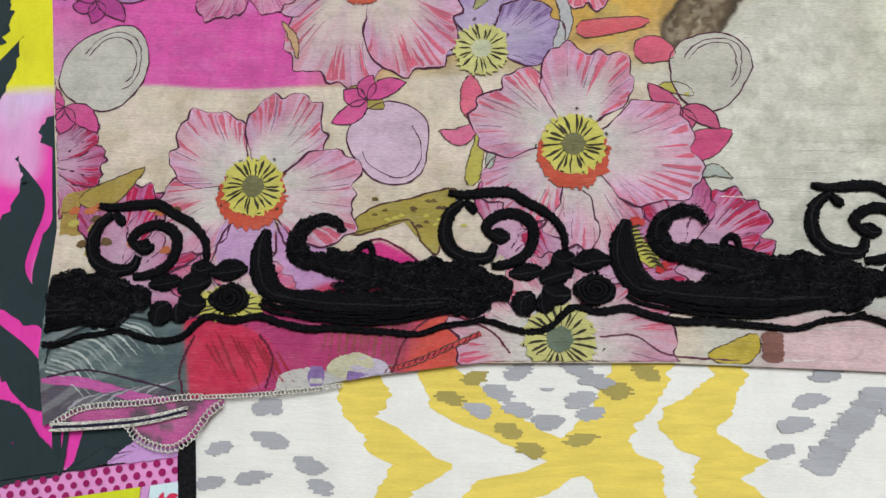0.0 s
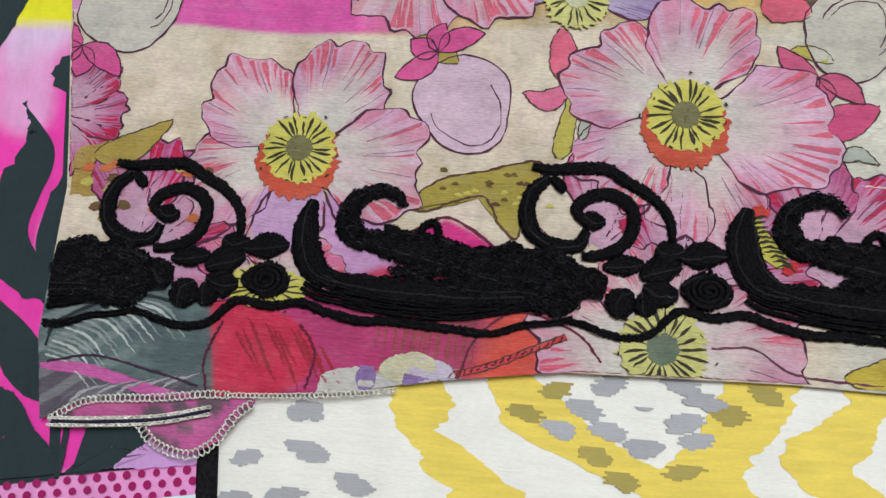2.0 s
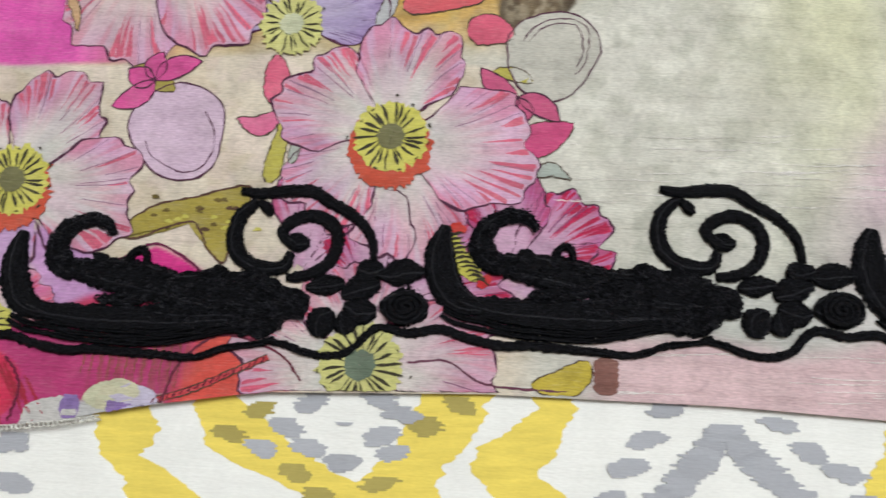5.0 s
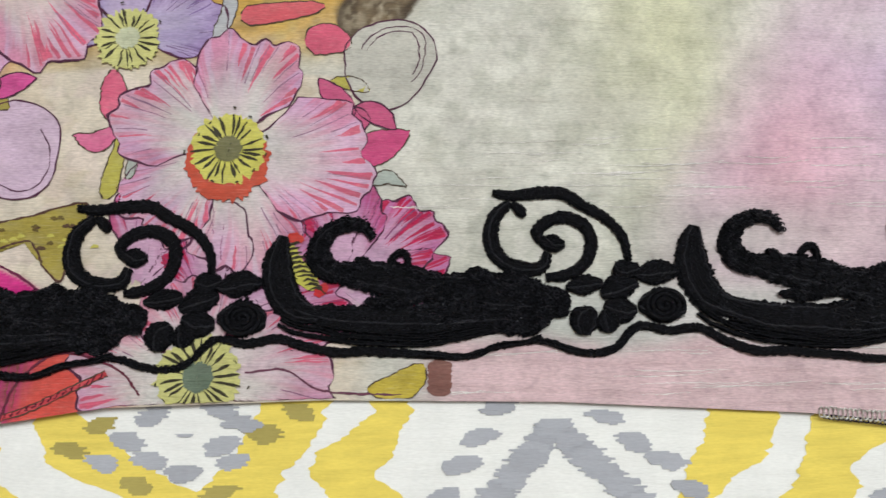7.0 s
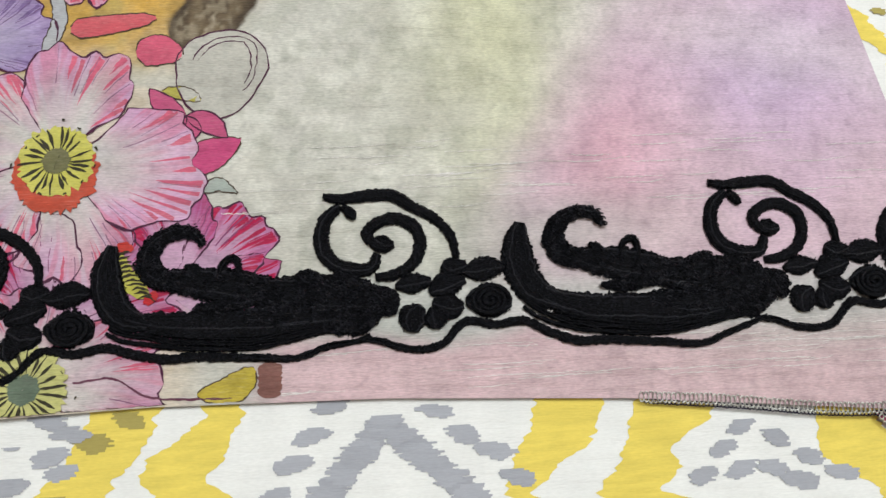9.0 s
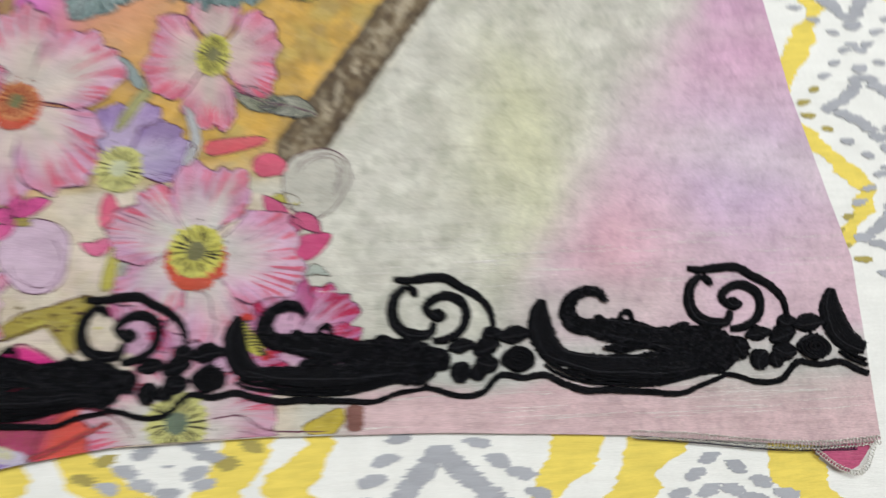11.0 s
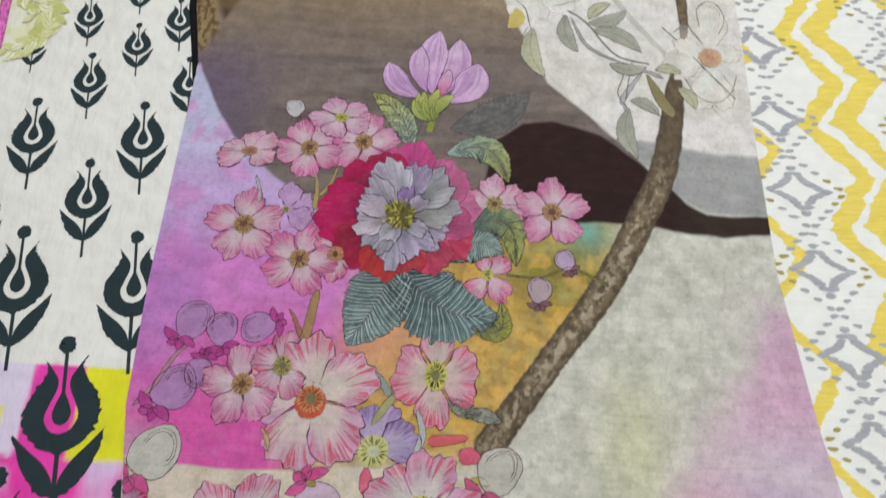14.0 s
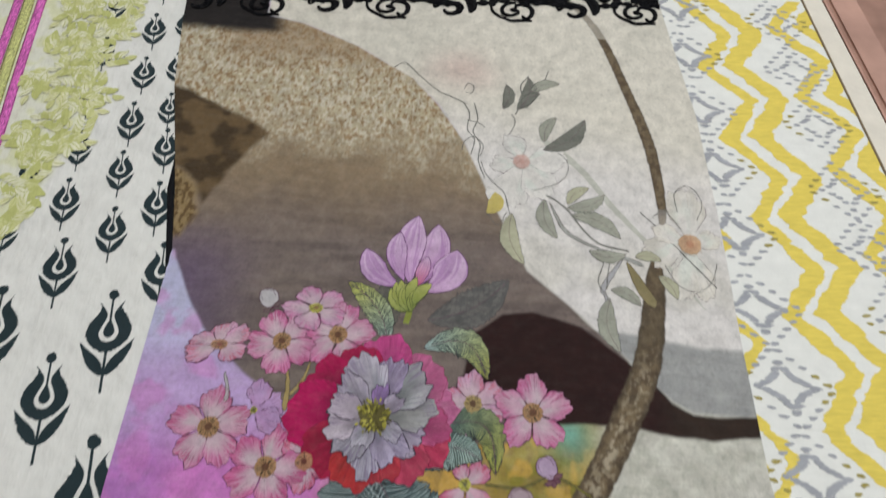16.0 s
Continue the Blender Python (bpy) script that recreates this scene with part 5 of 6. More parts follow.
for k in range(9):
    ink = Ink()
    bx, by = 0.034 + 0.0008 * k - 0.002, 0.497 + 0.004 * (k % 3)
    xy = lens(ink, (bx, by), (bx + 0.018 * (k - 4) / 4, by + 0.03 - 0.0012 * abs(k - 4) + 0.003 * (k % 2)), 0.012, 0.1, 0.0013 + 0.00004 * k, rgb(128, 138, 66), 14, 0.5, 0, k, 5, None, rgb(196, 196, 108))
    ink.ribbon(np.concatenate([xy[:, 0], xy[::-1, -1]]), 0.0005, 0.00133 + 0.00004 * k, rgb(74, 82, 48))
    laid(ink, "sepal", bud)


def round_bud(x, y, r, turn, fill, sepal_colour, seed, lines=2, tall=1.12):
    """A closed bud drawn with loose outlines, held by pointed sepals."""
    rnd = np.random.default_rng(seed)
    ink = Ink()
    a = np.linspace(0, 2 * math.pi, 41)
    rad = r * (1 + 0.05 * np.sin(3 * a + seed) + 0.02 * np.sin(5 * a))
    c0, s0 = math.cos(radians(turn)), math.sin(radians(turn))

    def spot(u, v):
        return np.stack([x + u * c0 - v * s0, y + u * s0 + v * c0], -1)
    ring = spot(rad * tall * np.cos(a), rad * np.sin(a))
    s = np.linspace(0, 1, 4)[None, :, None]
    grid = ring[:, None] * (1 - s) + np.array([x, y]) * s
    ink.grid(grid, 0.0004, fill)
    ink.ribbon(ring, 0.0007, 0.00046, LINE)
    for k in range(lines):
        b = np.linspace(-1.9 + 0.2 * k, 1.9, 24)
        q = 0.72 - 0.12 * k
        ink.ribbon(spot(rad[:24] * q * np.cos(b) * tall + r * 0.16, rad[:24] * q * np.sin(b)), 0.0005, 0.00046, LINE)
    made = laid(ink, "flower_bud", scarf)
    for k in range(4):
        ang = math.pi + (k - 1.5) * 0.62
        b, t = spot(-r * 0.95, 0.0), spot(-r * 0.95 + r * 0.95 * math.cos(ang), r * 0.95 * math.sin(ang) * 1.4)
        b2 = spot(-r * 1.3, 0.0)
        one = Ink()
        xy = lens(one, b2, t + (b - b2) * (0.9 if k in (0, 3) else 0.1), r * 0.5, 0.1, 0.0005, sepal_colour, 12, 0.45, 0, k, 5)
        one.ribbon(np.concatenate([xy[:, 0], xy[::-1, -1]]), 0.0006, 0.00055, LINE)
        laid(one, "sepal", made)
    return made


GREY_BUD, MAG = rgb(206, 198, 190), rgb(218, 84, 150)
round_bud(-0.177, 0.158, 0.021, 50, GREY_BUD, MAG, 1)
round_bud(-0.033, 0.121, 0.019, 300, rgb(216, 184, 206), MAG, 2, 1)
round_bud(0.118, 0.1585, 0.0185, 55, rgb(200, 192, 182), rgb(206, 90, 130), 3)
for i, (x, y, r, turn) in enumerate([(-0.167, 0.275, 0.0165, 60), (-0.14, 0.268, 0.014, 100), (-0.108, 0.271, 0.014, 200), (-0.172, 0.213, 0.0185, 50), (-0.154, 0.227, 0.012, 260)]):
    round_bud(x, y, r, turn, rgb(184, 130, 186), rgb(190, 66, 150), 10 + i)
round_bud(0.174, 0.353, 0.0095, 120, rgb(190, 160, 190), rgb(130, 90, 100), 17, 1)
round_bud(0.15, 0.322, 0.0115, 90, rgb(186, 160, 170), rgb(130, 90, 100), 18, 1)
round_bud(-0.108, 0.504, 0.0095, 120, rgb(206, 196, 200), rgb(120, 100, 100), 19, 1)


def drawn(name, rows, width, colour, edge=True, lift=0.0004):
    ink = Ink()
    line = spline(rows, 14)
    if np.isscalar(width):
        w = np.full(len(line), float(width))
    else:
        soft = spline([(v,) for v in width], 14)[:, 0]
        w = np.maximum(0.0002, np.interp(np.linspace(0, 1, len(line)), np.linspace(0, 1, len(soft)), soft))
    if w.max() > 0.003:
        t = np.linspace(0, 1, len(line))
        w = w * np.clip(np.minimum(t, 1 - t) * 9, 0.1, 1) ** 0.5
    ink.ribbon(line, w, lift, colour)
    if edge:
        d = np.gradient(line, axis=0)
        side = np.stack([-d[:, 1], d[:, 0]], -1) / np.hypot(d[:, 0], d[:, 1])[:, None]
        ink.ribbon(line + side * (w / 2)[:, None], 0.0005, lift + 0.00005, rgb(84, 66, 54))
        ink.ribbon(line - side * (w / 2)[:, None], 0.0005, lift + 0.00005, rgb(84, 66, 54))
    return laid(ink, name, scarf)


TWIG, OCHRE = rgb(176, 150, 96), rgb(190, 176, 84)
drawn("twig", [(-0.072, 0.39), (-0.073, 0.415), (-0.078, 0.437)], [0.006, 0.004, 0.002], TWIG)
drawn("twig", [(-0.07, 0.405), (-0.06, 0.42), (-0.055, 0.44)], [0.004, 0.003, 0.002], TWIG)
drawn("twig", [(-0.066, 0.25), (-0.062, 0.275), (-0.058, 0.31)], [0.008, 0.009, 0.007], rgb(170, 130, 90))
drawn("twig", [(-0.066, 0.262), (-0.075, 0.28), (-0.082, 0.29)], [0.005, 0.004, 0.001], rgb(170, 110, 90))
drawn("twig", [(-0.128, 0.395), (-0.129, 0.408), (-0.135, 0.424)], [0.004, 0.003, 0.002], rgb(196, 186, 190))
drawn("stem", [(0.118, 0.335), (0.15, 0.334), (0.18, 0.345), (0.214, 0.33)], 0.0022, rgb(130, 120, 60))
drawn("stem", [(-0.205, 0.195), (-0.19, 0.215), (-0.178, 0.24), (-0.165, 0.257)], 0.004, rgb(186, 130, 150))
drawn("stem", [(0.005, 0.19), (0.018, 0.21), (0.03, 0.225), (0.038, 0.25)], [0.006, 0.007, 0.005, 0.003], rgb(170, 164, 116))
drawn("stem", [(0.02, 0.215), (0.008, 0.23), (0.0, 0.236)], [0.006, 0.007, 0.003], rgb(150, 160, 160))
drawn("stem", [(0.006, 0.1), (0.009, 0.118), (0.012, 0.135)], [0.008, 0.006, 0.003], OCHRE)
drawn("stem", [(0.014, 0.108), (0.016, 0.12), (0.014, 0.135)], [0.004, 0.004, 0.003], rgb(176, 178, 170))
drawn("stem", [(0.045, 0.168), (0.05, 0.185), (0.044, 0.205)], [0.006, 0.006, 0.004], rgb(190, 186, 190))
drawn("red_petal", [(0.012, 0.13), (0.006, 0.14), (0.004, 0.155)], [0.006, 0.012, 0.006], rgb(222, 100, 130))
drawn("red_petal", [(-0.01, 0.127), (0.0, 0.124), (0.008, 0.13)], [0.001, 0.009, 0.004], rgb(222, 110, 150))
drawn("red_petal", [(0.055, 0.179), (0.07, 0.181), (0.09, 0.184)], [0.009, 0.009, 0.005], rgb(222, 96, 106))
drawn("red_petal", [(0.083, 0.167), (0.092, 0.169), (0.102, 0.166)], [0.011, 0.014, 0.006], rgb(220, 96, 122))
drawn("red_petal", [(0.106, 0.118), (0.115, 0.122), (0.127, 0.128)], [0.012, 0.014, 0.004], rgb(214, 80, 130))
drawn("sage_leaf", [(0.112, 0.106), (0.118, 0.109), (0.126, 0.105)], [0.003, 0.006, 0.001], rgb(180, 184, 176))
drawn("sage_leaf", [(0.094, 0.15), (0.103, 0.149), (0.11, 0.146)], [0.004, 0.006, 0.003], OCHRE)
drawn("ochre_leaf", [(-0.055, 0.148), (-0.046, 0.144), (-0.037, 0.138)], [0.003, 0.011, 0.004], rgb(172, 154, 78))
drawn("ochre_leaf", [(-0.15, 0.107), (-0.166, 0.094), (-0.18, 0.09)], [0.002, 0.012, 0.006], rgb(176, 150, 72))
laid(Ink().area([(-0.1869, 0.0737), (-0.1881, 0.0912), (-0.1773, 0.096), (-0.1655, 0.098), (-0.1674, 0.0872), (-0.1702, 0.0746)], 0.0002, rgb(178, 146, 76), 6, 0.0005, 5), "ochre_patch", scarf)
laid(Ink().area([(-0.0519, 0.0762), (-0.0461, 0.084), (-0.0372, 0.0898), (-0.0215, 0.0937), (-0.0018, 0.0985), (-0.0017, 0.0878), (-0.0065, 0.0761), (-0.0084, 0.0673), (-0.0154, 0.0732), (-0.0214, 0.083), (-0.0322, 0.081), (-0.043, 0.0762)], 0.0004, rgb(172, 152, 70), 8, 0.0003, 6).ribbon(spline([(-0.0519, 0.0762), (-0.0461, 0.084), (-0.0372, 0.0898), (-0.0215, 0.0937), (-0.0018, 0.0985), (-0.0017, 0.0878), (-0.0065, 0.0761), (-0.0084, 0.0673), (-0.0154, 0.0732), (-0.0214, 0.083), (-0.0322, 0.081), (-0.043, 0.0762), (-0.0519, 0.0762)], 10), 0.0008, 0.0006, rgb(92, 60, 50)), "branch_fork", scarf)
drawn("thorn_leaf", [(-0.091, 0.184), (-0.084, 0.174), (-0.081, 0.163)], [0.001, 0.004, 0.001], rgb(214, 170, 130))
drawn("ochre_strap", [(0.112, 0.025), (0.126, 0.027), (0.134, 0.034)], [0.004, 0.011, 0.006], rgb(204, 178, 70), True, 0.0004)
drawn("brown_strap", [(0.1395, 0.0225), (0.14, 0.029), (0.1395, 0.0365)], [0.009, 0.009, 0.009], rgb(138, 92, 84), False, 0.0005)
for i, (x0, y0, x1, y1) in enumerate([(-0.063, 0.012, -0.056, 0.012), (-0.047, 0.0145, -0.03, 0.015)]):
    drawn("violet_dab", [(x0, y0), ((x0 + x1) / 2, y0), (x1, y1)], 0.0085, rgb(146, 116, 176), False)

# dabs on the ochre fork and the patch beside it
for k in range(22):
    x, y = -0.042 + 0.044 * RNG.random(), 0.079 + 0.014 * RNG.random()
    drawn("dab", [(x, y), (x + 0.0015, y + 0.0004), (x + 0.003, y)], [0.0006, 0.0016, 0.0006], [rgb(112, 92, 44), rgb(206, 192, 92), rgb(96, 70, 50)][k % 3], False, 0.0006)
for k in range(16):
    x, y = -0.184 + 0.05 * RNG.random(), 0.062 + 0.03 * RNG.random()
    drawn("dab", [(x, y), (x + 0.003, y + 0.001), (x + 0.005, y)], [0.001, 0.004, 0.001], [rgb(206, 110, 66), rgb(112, 84, 52), rgb(204, 186, 96)][k % 3], False, 0.0006)

# brush hatching on the bright lower patches
for k in range(15):
    x, top = -0.112 + 0.0024 * k + 0.001 * RNG.random(), 0.031 - 0.012 * RNG.random()
    drawn("hatch", [(x, top), (x + 0.004, top - 0.006), (x + 0.009, top - 0.011 - 0.005 * RNG.random())], [0.0003, 0.0013, 0.0002], rgb(168, 40, 62), False, 0.0003)
for k in range(12):
    x = -0.058 + 0.0033 * k
    drawn("hatch", [(x, 0.042), (x + 0.001, 0.032), (x + 0.0005, 0.024 - 0.0004 * k)], [0.0012, 0.001, 0.0003], rgb(150, 78, 74), False, 0.0003)
drawn("pink_band", [(-0.187, 0.007), (-0.165, 0.0065), (-0.14, 0.001), (-0.118, -0.001)], [0.003, 0.0045, 0.004, 0.002], rgb(206, 96, 170), False, 0.0004)
drawn("patch_line", [(-0.026, 0.014), (-0.02, 0.03), (-0.005, 0.04), (0.016, 0.034), (0.026, 0.024)], 0.0009, rgb(110, 40, 60), False, 0.0005)
drawn("patch_line", [(0.065, 0.032), (0.08, 0.033), (0.092, 0.026), (0.105, 0.024), (0.125, 0.0235)], 0.0008, rgb(110, 60, 80), False, 0.0005)
drawn("cream_petal", [(-0.05, 0.012), (-0.043, 0.018), (-0.034, 0.0175)], [0.004, 0.009, 0.005], rgb(216, 206, 176), False, 0.0005)

# ghostly line flowers on the pale side
drawn("pale_vine", [(0.18, 0.64), (0.198, 0.604), (0.234, 0.584), (0.261, 0.575), (0.28, 0.567)], [0.003, 0.004, 0.003, 0.004, 0.006], rgb(176, 172, 168), True, 0.0003)
drawn("pale_vine", [(0.258, 0.575), (0.236, 0.54), (0.237, 0.528), (0.244, 0.499)], [0.003, 0.006, 0.003, 0.002], rgb(186, 180, 184), True, 0.0003)
drawn("pale_vine", [(0.17, 0.73), (0.215, 0.69), (0.25, 0.64), (0.29, 0.59), (0.34, 0.52)], [0.012, 0.008, 0.007, 0.005, 0.003], rgb(208, 202, 192), False, 0.0002)
drawn("pale_vine", [(0.262, 0.57), (0.276, 0.54), (0.288, 0.52)], [0.004, 0.012, 0.01], rgb(150, 134, 96), True, 0.0003)
LEAVES = [(0.173, 0.713, 0.224, 0.762), (0.175, 0.725, 0.19, 0.763), (0.199, 0.635, 0.242, 0.655), (0.2, 0.639, 0.225, 0.663), (0.174, 0.644, 0.188, 0.595), (0.204, 0.625, 0.257, 0.599), (0.138, 0.623, 0.152, 0.56), (0.243, 0.537, 0.273, 0.52), (0.241, 0.526, 0.249, 0.468), (0.294, 0.556, 0.312, 0.53), (0.142, 0.772, 0.156, 0.824), (0.159, 0.801, 0.195, 0.817), (0.125, 0.772, 0.128, 0.811), (0.149, 0.774, 0.17, 0.799), (0.222, 0.582, 0.262, 0.58), (0.271, 0.577, 0.299, 0.574)]
for i, (ax, ay, bx, by) in enumerate(LEAVES):
    tone = rgb(122, 120, 112) if i in (0, 10, 12, 13) else (rgb(168, 165, 152) if i % 3 else rgb(188, 182, 156))
    leaf((ax, ay), (bx, by), 0.22 * math.hypot(bx - ax, by - ay) + 0.006, 0.14 if i % 2 else -0.14, tone, tone * 1.15, 0, 400 + i, 0.0005, 0.0004, rgb(136, 132, 126), "pale_leaf")
lemon = Ink()
lens(lemon, (0.118, 0.65), (0.11, 0.622), 0.018, 0.2, 0.0004, rgb(214, 190, 110))
laid(lemon, "lemon_leaf", scarf)
WHITE_INK = rgb(240, 229, 224)
flower(0.332, 0.597, 0.058, [(92, 1.2, 0.75), (265, 1.15, 0.8), (195, 0.9, 0.8), (150, 0.7, 0.7), (20, 0.6, 0.8)], WHITE_INK, rgb(238, 226, 216), rgb(216, 206, 198), 0.15, 0.22, (1, 1, 0), 90, 40, False, (222, 180, 146), 0.0002, 0.0003, (206, 150, 120), (206, 160, 130))
flower(0.148, 0.694, 0.05, [(250, 1.3, 0.8), (310, 1.1, 0.9), (10, 1.0, 0.9), (190, 0.7, 0.8), (110, 0.8, 0.8)], WHITE_INK, rgb(240, 230, 226), rgb(216, 206, 202), 0.12, 0.2, (1, 1, 0), 91, 40, False, (226, 190, 182), 0.00015, 0.0003, (214, 170, 160), (214, 170, 160))
INK_GREY = rgb(112, 108, 104)
drawn("tendril", [(-0.013, 0.828), (0.001, 0.836), (0.02, 0.817), (0.043, 0.795), (0.062, 0.785), (0.082, 0.776)], 0.0011, INK_GREY, False)
drawn("tendril", [(0.076, 0.798), (0.081, 0.809), (0.088, 0.805), (0.086, 0.793), (0.078, 0.795)], 0.001, INK_GREY, False)
drawn("tendril", [(0.077, 0.777), (0.085, 0.76), (0.083, 0.738), (0.092, 0.722), (0.089, 0.7)], 0.0012, INK_GREY, False)
drawn("tendril", [(0.09, 0.778), (0.095, 0.754), (0.09, 0.734), (0.099, 0.716), (0.098, 0.692), (0.106, 0.669)], 0.0012, INK_GREY, False)
drawn("tendril", [(0.083, 0.751), (0.095, 0.748), (0.104, 0.742)], 0.001, INK_GREY, False)
drawn("tendril", [(0.078, 0.706), (0.082, 0.721), (0.093, 0.726), (0.103, 0.714), (0.1, 0.699)], 0.001, INK_GREY, False)
drawn("tendril", [(0.101, 0.692), (0.107, 0.675), (0.118, 0.661), (0.129, 0.649), (0.135, 0.624), (0.14, 0.612)], 0.0009, INK_GREY, False)
drawn("pale_vine", [(0.176, 0.65), (0.189, 0.642), (0.202, 0.629), (0.217, 0.607), (0.234, 0.591), (0.265, 0.584)], 0.0022, INK_GREY * 1.6, False)
drawn("tendril", [(0.241, 0.584), (0.235, 0.563), (0.23, 0.545), (0.237, 0.531), (0.242, 0.525)], 0.0011, INK_GREY, False)
drawn("tendril", [(0.247, 0.587), (0.242, 0.563), (0.238, 0.538)], 0.0009, INK_GREY, False)
drawn("tendril", [(0.19, 0.712), (0.202, 0.696), (0.198, 0.676), (0.182, 0.663), (0.16, 0.655)], 0.0008, INK_GREY, False)
drawn("tendril", [(0.132, 0.729), (0.14, 0.752), (0.135, 0.764)], 0.0009, INK_GREY, False)
drawn("tendril", [(0.132, 0.624), (0.122, 0.607), (0.11, 0.622)], 0.0008, INK_GREY, False)
drawn("tendril", [(0.323, 0.638), (0.322, 0.662), (0.334, 0.674), (0.346, 0.669), (0.352, 0.65), (0.344, 0.629)], 0.0008, INK_GREY, False)
drawn("tendril", [(0.294, 0.629), (0.308, 0.64), (0.316, 0.63), (0.325, 0.616)], 0.0008, INK_GREY, False)
drawn("tendril", [(0.302, 0.57), (0.315, 0.547), (0.335, 0.54), (0.351, 0.553), (0.359, 0.575)], 0.0008, INK_GREY, False)
drawn("pale_vine", [(0.281, 0.635), (0.302, 0.612), (0.327, 0.58), (0.355, 0.546)], 0.0014, INK_GREY, False)
drawn("tendril", [(0.14, 0.764), (0.149, 0.786), (0.146, 0.809), (0.156, 0.827)], 0.0014, INK_GREY, False)
drawn("tendril", [(0.153, 0.775), (0.165, 0.796), (0.175, 0.819), (0.181, 0.838)], 0.0012, INK_GREY, False)

# pale brush strokes on the grey shell shapes
for k in range(17):
    f = k / 16
    x, y = np.interp(f, [0, 0.3, 0.6, 1], [-0.1835, -0.181, -0.17, -0.148]), np.interp(f, [0, 0.3, 0.6, 1], [0.011, 0.0195, 0.028, 0.034])
    long = 0.017 + 0.008 * RNG.random()
    drawn("brush_stroke", [(x, y), (x + 0.5 * long, y - 0.14 * long), (x + long, y - 0.55 * long)], [0.0007, 0.0011, 0.0002], rgb(150, 158, 160) if k % 3 else rgb(196, 200, 198), False, 0.0004)
for k in range(11):
    x, y = -0.176 + 0.0042 * k, -0.009 + 0.0008 * k
    drawn("brush_stroke", [(x, y), (x + 0.005, y + 0.006), (x + 0.016, y + 0.0105)], [0.0004, 0.0012, 0.0002], rgb(168, 166, 176) if k % 2 else rgb(112, 104, 116), False, 0.0004)
drawn("shell_outline", [(-0.1843, 0.0142), (-0.1805, 0.024), (-0.155, 0.0356), (-0.1313, 0.0336)], 0.0012, rgb(40, 46, 50), False, 0.0005)
drawn("shell_outline", [(-0.1823, 0.0084), (-0.1646, 0.012), (-0.1458, 0.0092), (-0.122, 0.004)], 0.0009, rgb(60, 40, 62), False, 0.0005)
drawn("red_outline", [(-0.1185, 0.002), (-0.1213, 0.014), (-0.1165, 0.0287)], 0.0009, rgb(92, 26, 52), False, 0.0005)
drawn("red_outline", [(-0.0869, 0.0296), (-0.0799, 0.0198), (-0.0817, 0.0061)], 0.001, rgb(110, 26, 56), False, 0.0005)
for k, (outline, colour) in enumerate([([(-0.0778, 0.004), (-0.0755, 0.012), (-0.067, 0.0148), (-0.058, 0.0148), (-0.056, 0.007), (-0.066, 0.004)], rgb(206, 198, 196)),
                                       ([(-0.0555, 0.0145), (-0.052, 0.0197), (-0.044, 0.0215), (-0.0375, 0.018), (-0.04, 0.0125), (-0.049, 0.0115)], rgb(214, 208, 178)),
                                       ([(-0.045, 0.0165), (-0.0385, 0.021), (-0.0296, 0.0187), (-0.0276, 0.0138), (-0.037, 0.0105)], rgb(204, 190, 214))]):
    laid(Ink().area(outline, 0.0003 + 0.00008 * k, colour, 4, 0.0002, k), "pale_petal", scarf)
drawn("printed_rope", [(-0.0295, 0.0148), (-0.0148, 0.0196), (-0.0001, 0.0264), (0.0127, 0.0322)], 0.0022, rgb(206, 70, 78), True, 0.0004)
for k in range(16):
    f = k / 16
    x, y = -0.0295 + 0.0422 * f, 0.0148 + 0.0174 * f ** 1.1
    drawn("rope_twist", [(x, y - 0.0008), (x + 0.0008, y), (x + 0.0014, y + 0.0012)], 0.0006, rgb(110, 26, 46), False, 0.0007)

# side of a yellow flower eye beside the scroll
drawn("yellow_eye", [(0.0802, 0.0815), (0.0818, 0.0735), (0.092, 0.0635)], [0.004, 0.0085, 0.005], rgb(198, 186, 84), False, 0.0008)
for k in range(11):
    f = k / 10
    x, y = 0.0802 + 0.0112 * f ** 1.4, 0.0812 - 0.0172 * f
    drawn("stamen", [(x - 0.003, y - 0.0006), (x, y + 0.0002), (x + 0.0036, y + 0.0012 - 0.003 * f)], [0.0003, 0.0011, 0.0004], rgb(58, 50, 34), False, 0.0011)
drawn("red_dab", [(0.0785, 0.0835), (0.082, 0.0842), (0.0855, 0.083)], [0.002, 0.004, 0.002], rgb(206, 60, 52), False, 0.0010)
drawn("red_dab", [(0.0905, 0.0612), (0.093, 0.0632), (0.095, 0.066)], [0.002, 0.0042, 0.002], rgb(206, 46, 52), False, 0.0010)

# pulled weft threads of the sheer cloth
for k in range(110):
    low = k % 2 == 0
    x, y = 0.1 + 0.29 * RNG.random(), (0.022 + 0.026 * RNG.random()) if low else (0.096 + 0.03 * RNG.random())
    long = 0.012 + 0.03 * RNG.random()
    drawn("pulled_thread", [(x, y), (x + 0.5 * long, y + 0.0012 * (RNG.random() - 0.5)), (x + long, y + 0.0016 * (RNG.random() - 0.3))], [0.0001, 0.0003, 0.0001],
          rgb(240, 230, 226), False, 0.0003)

# ---- black cord embroidery ----
PITCH = 0.1655
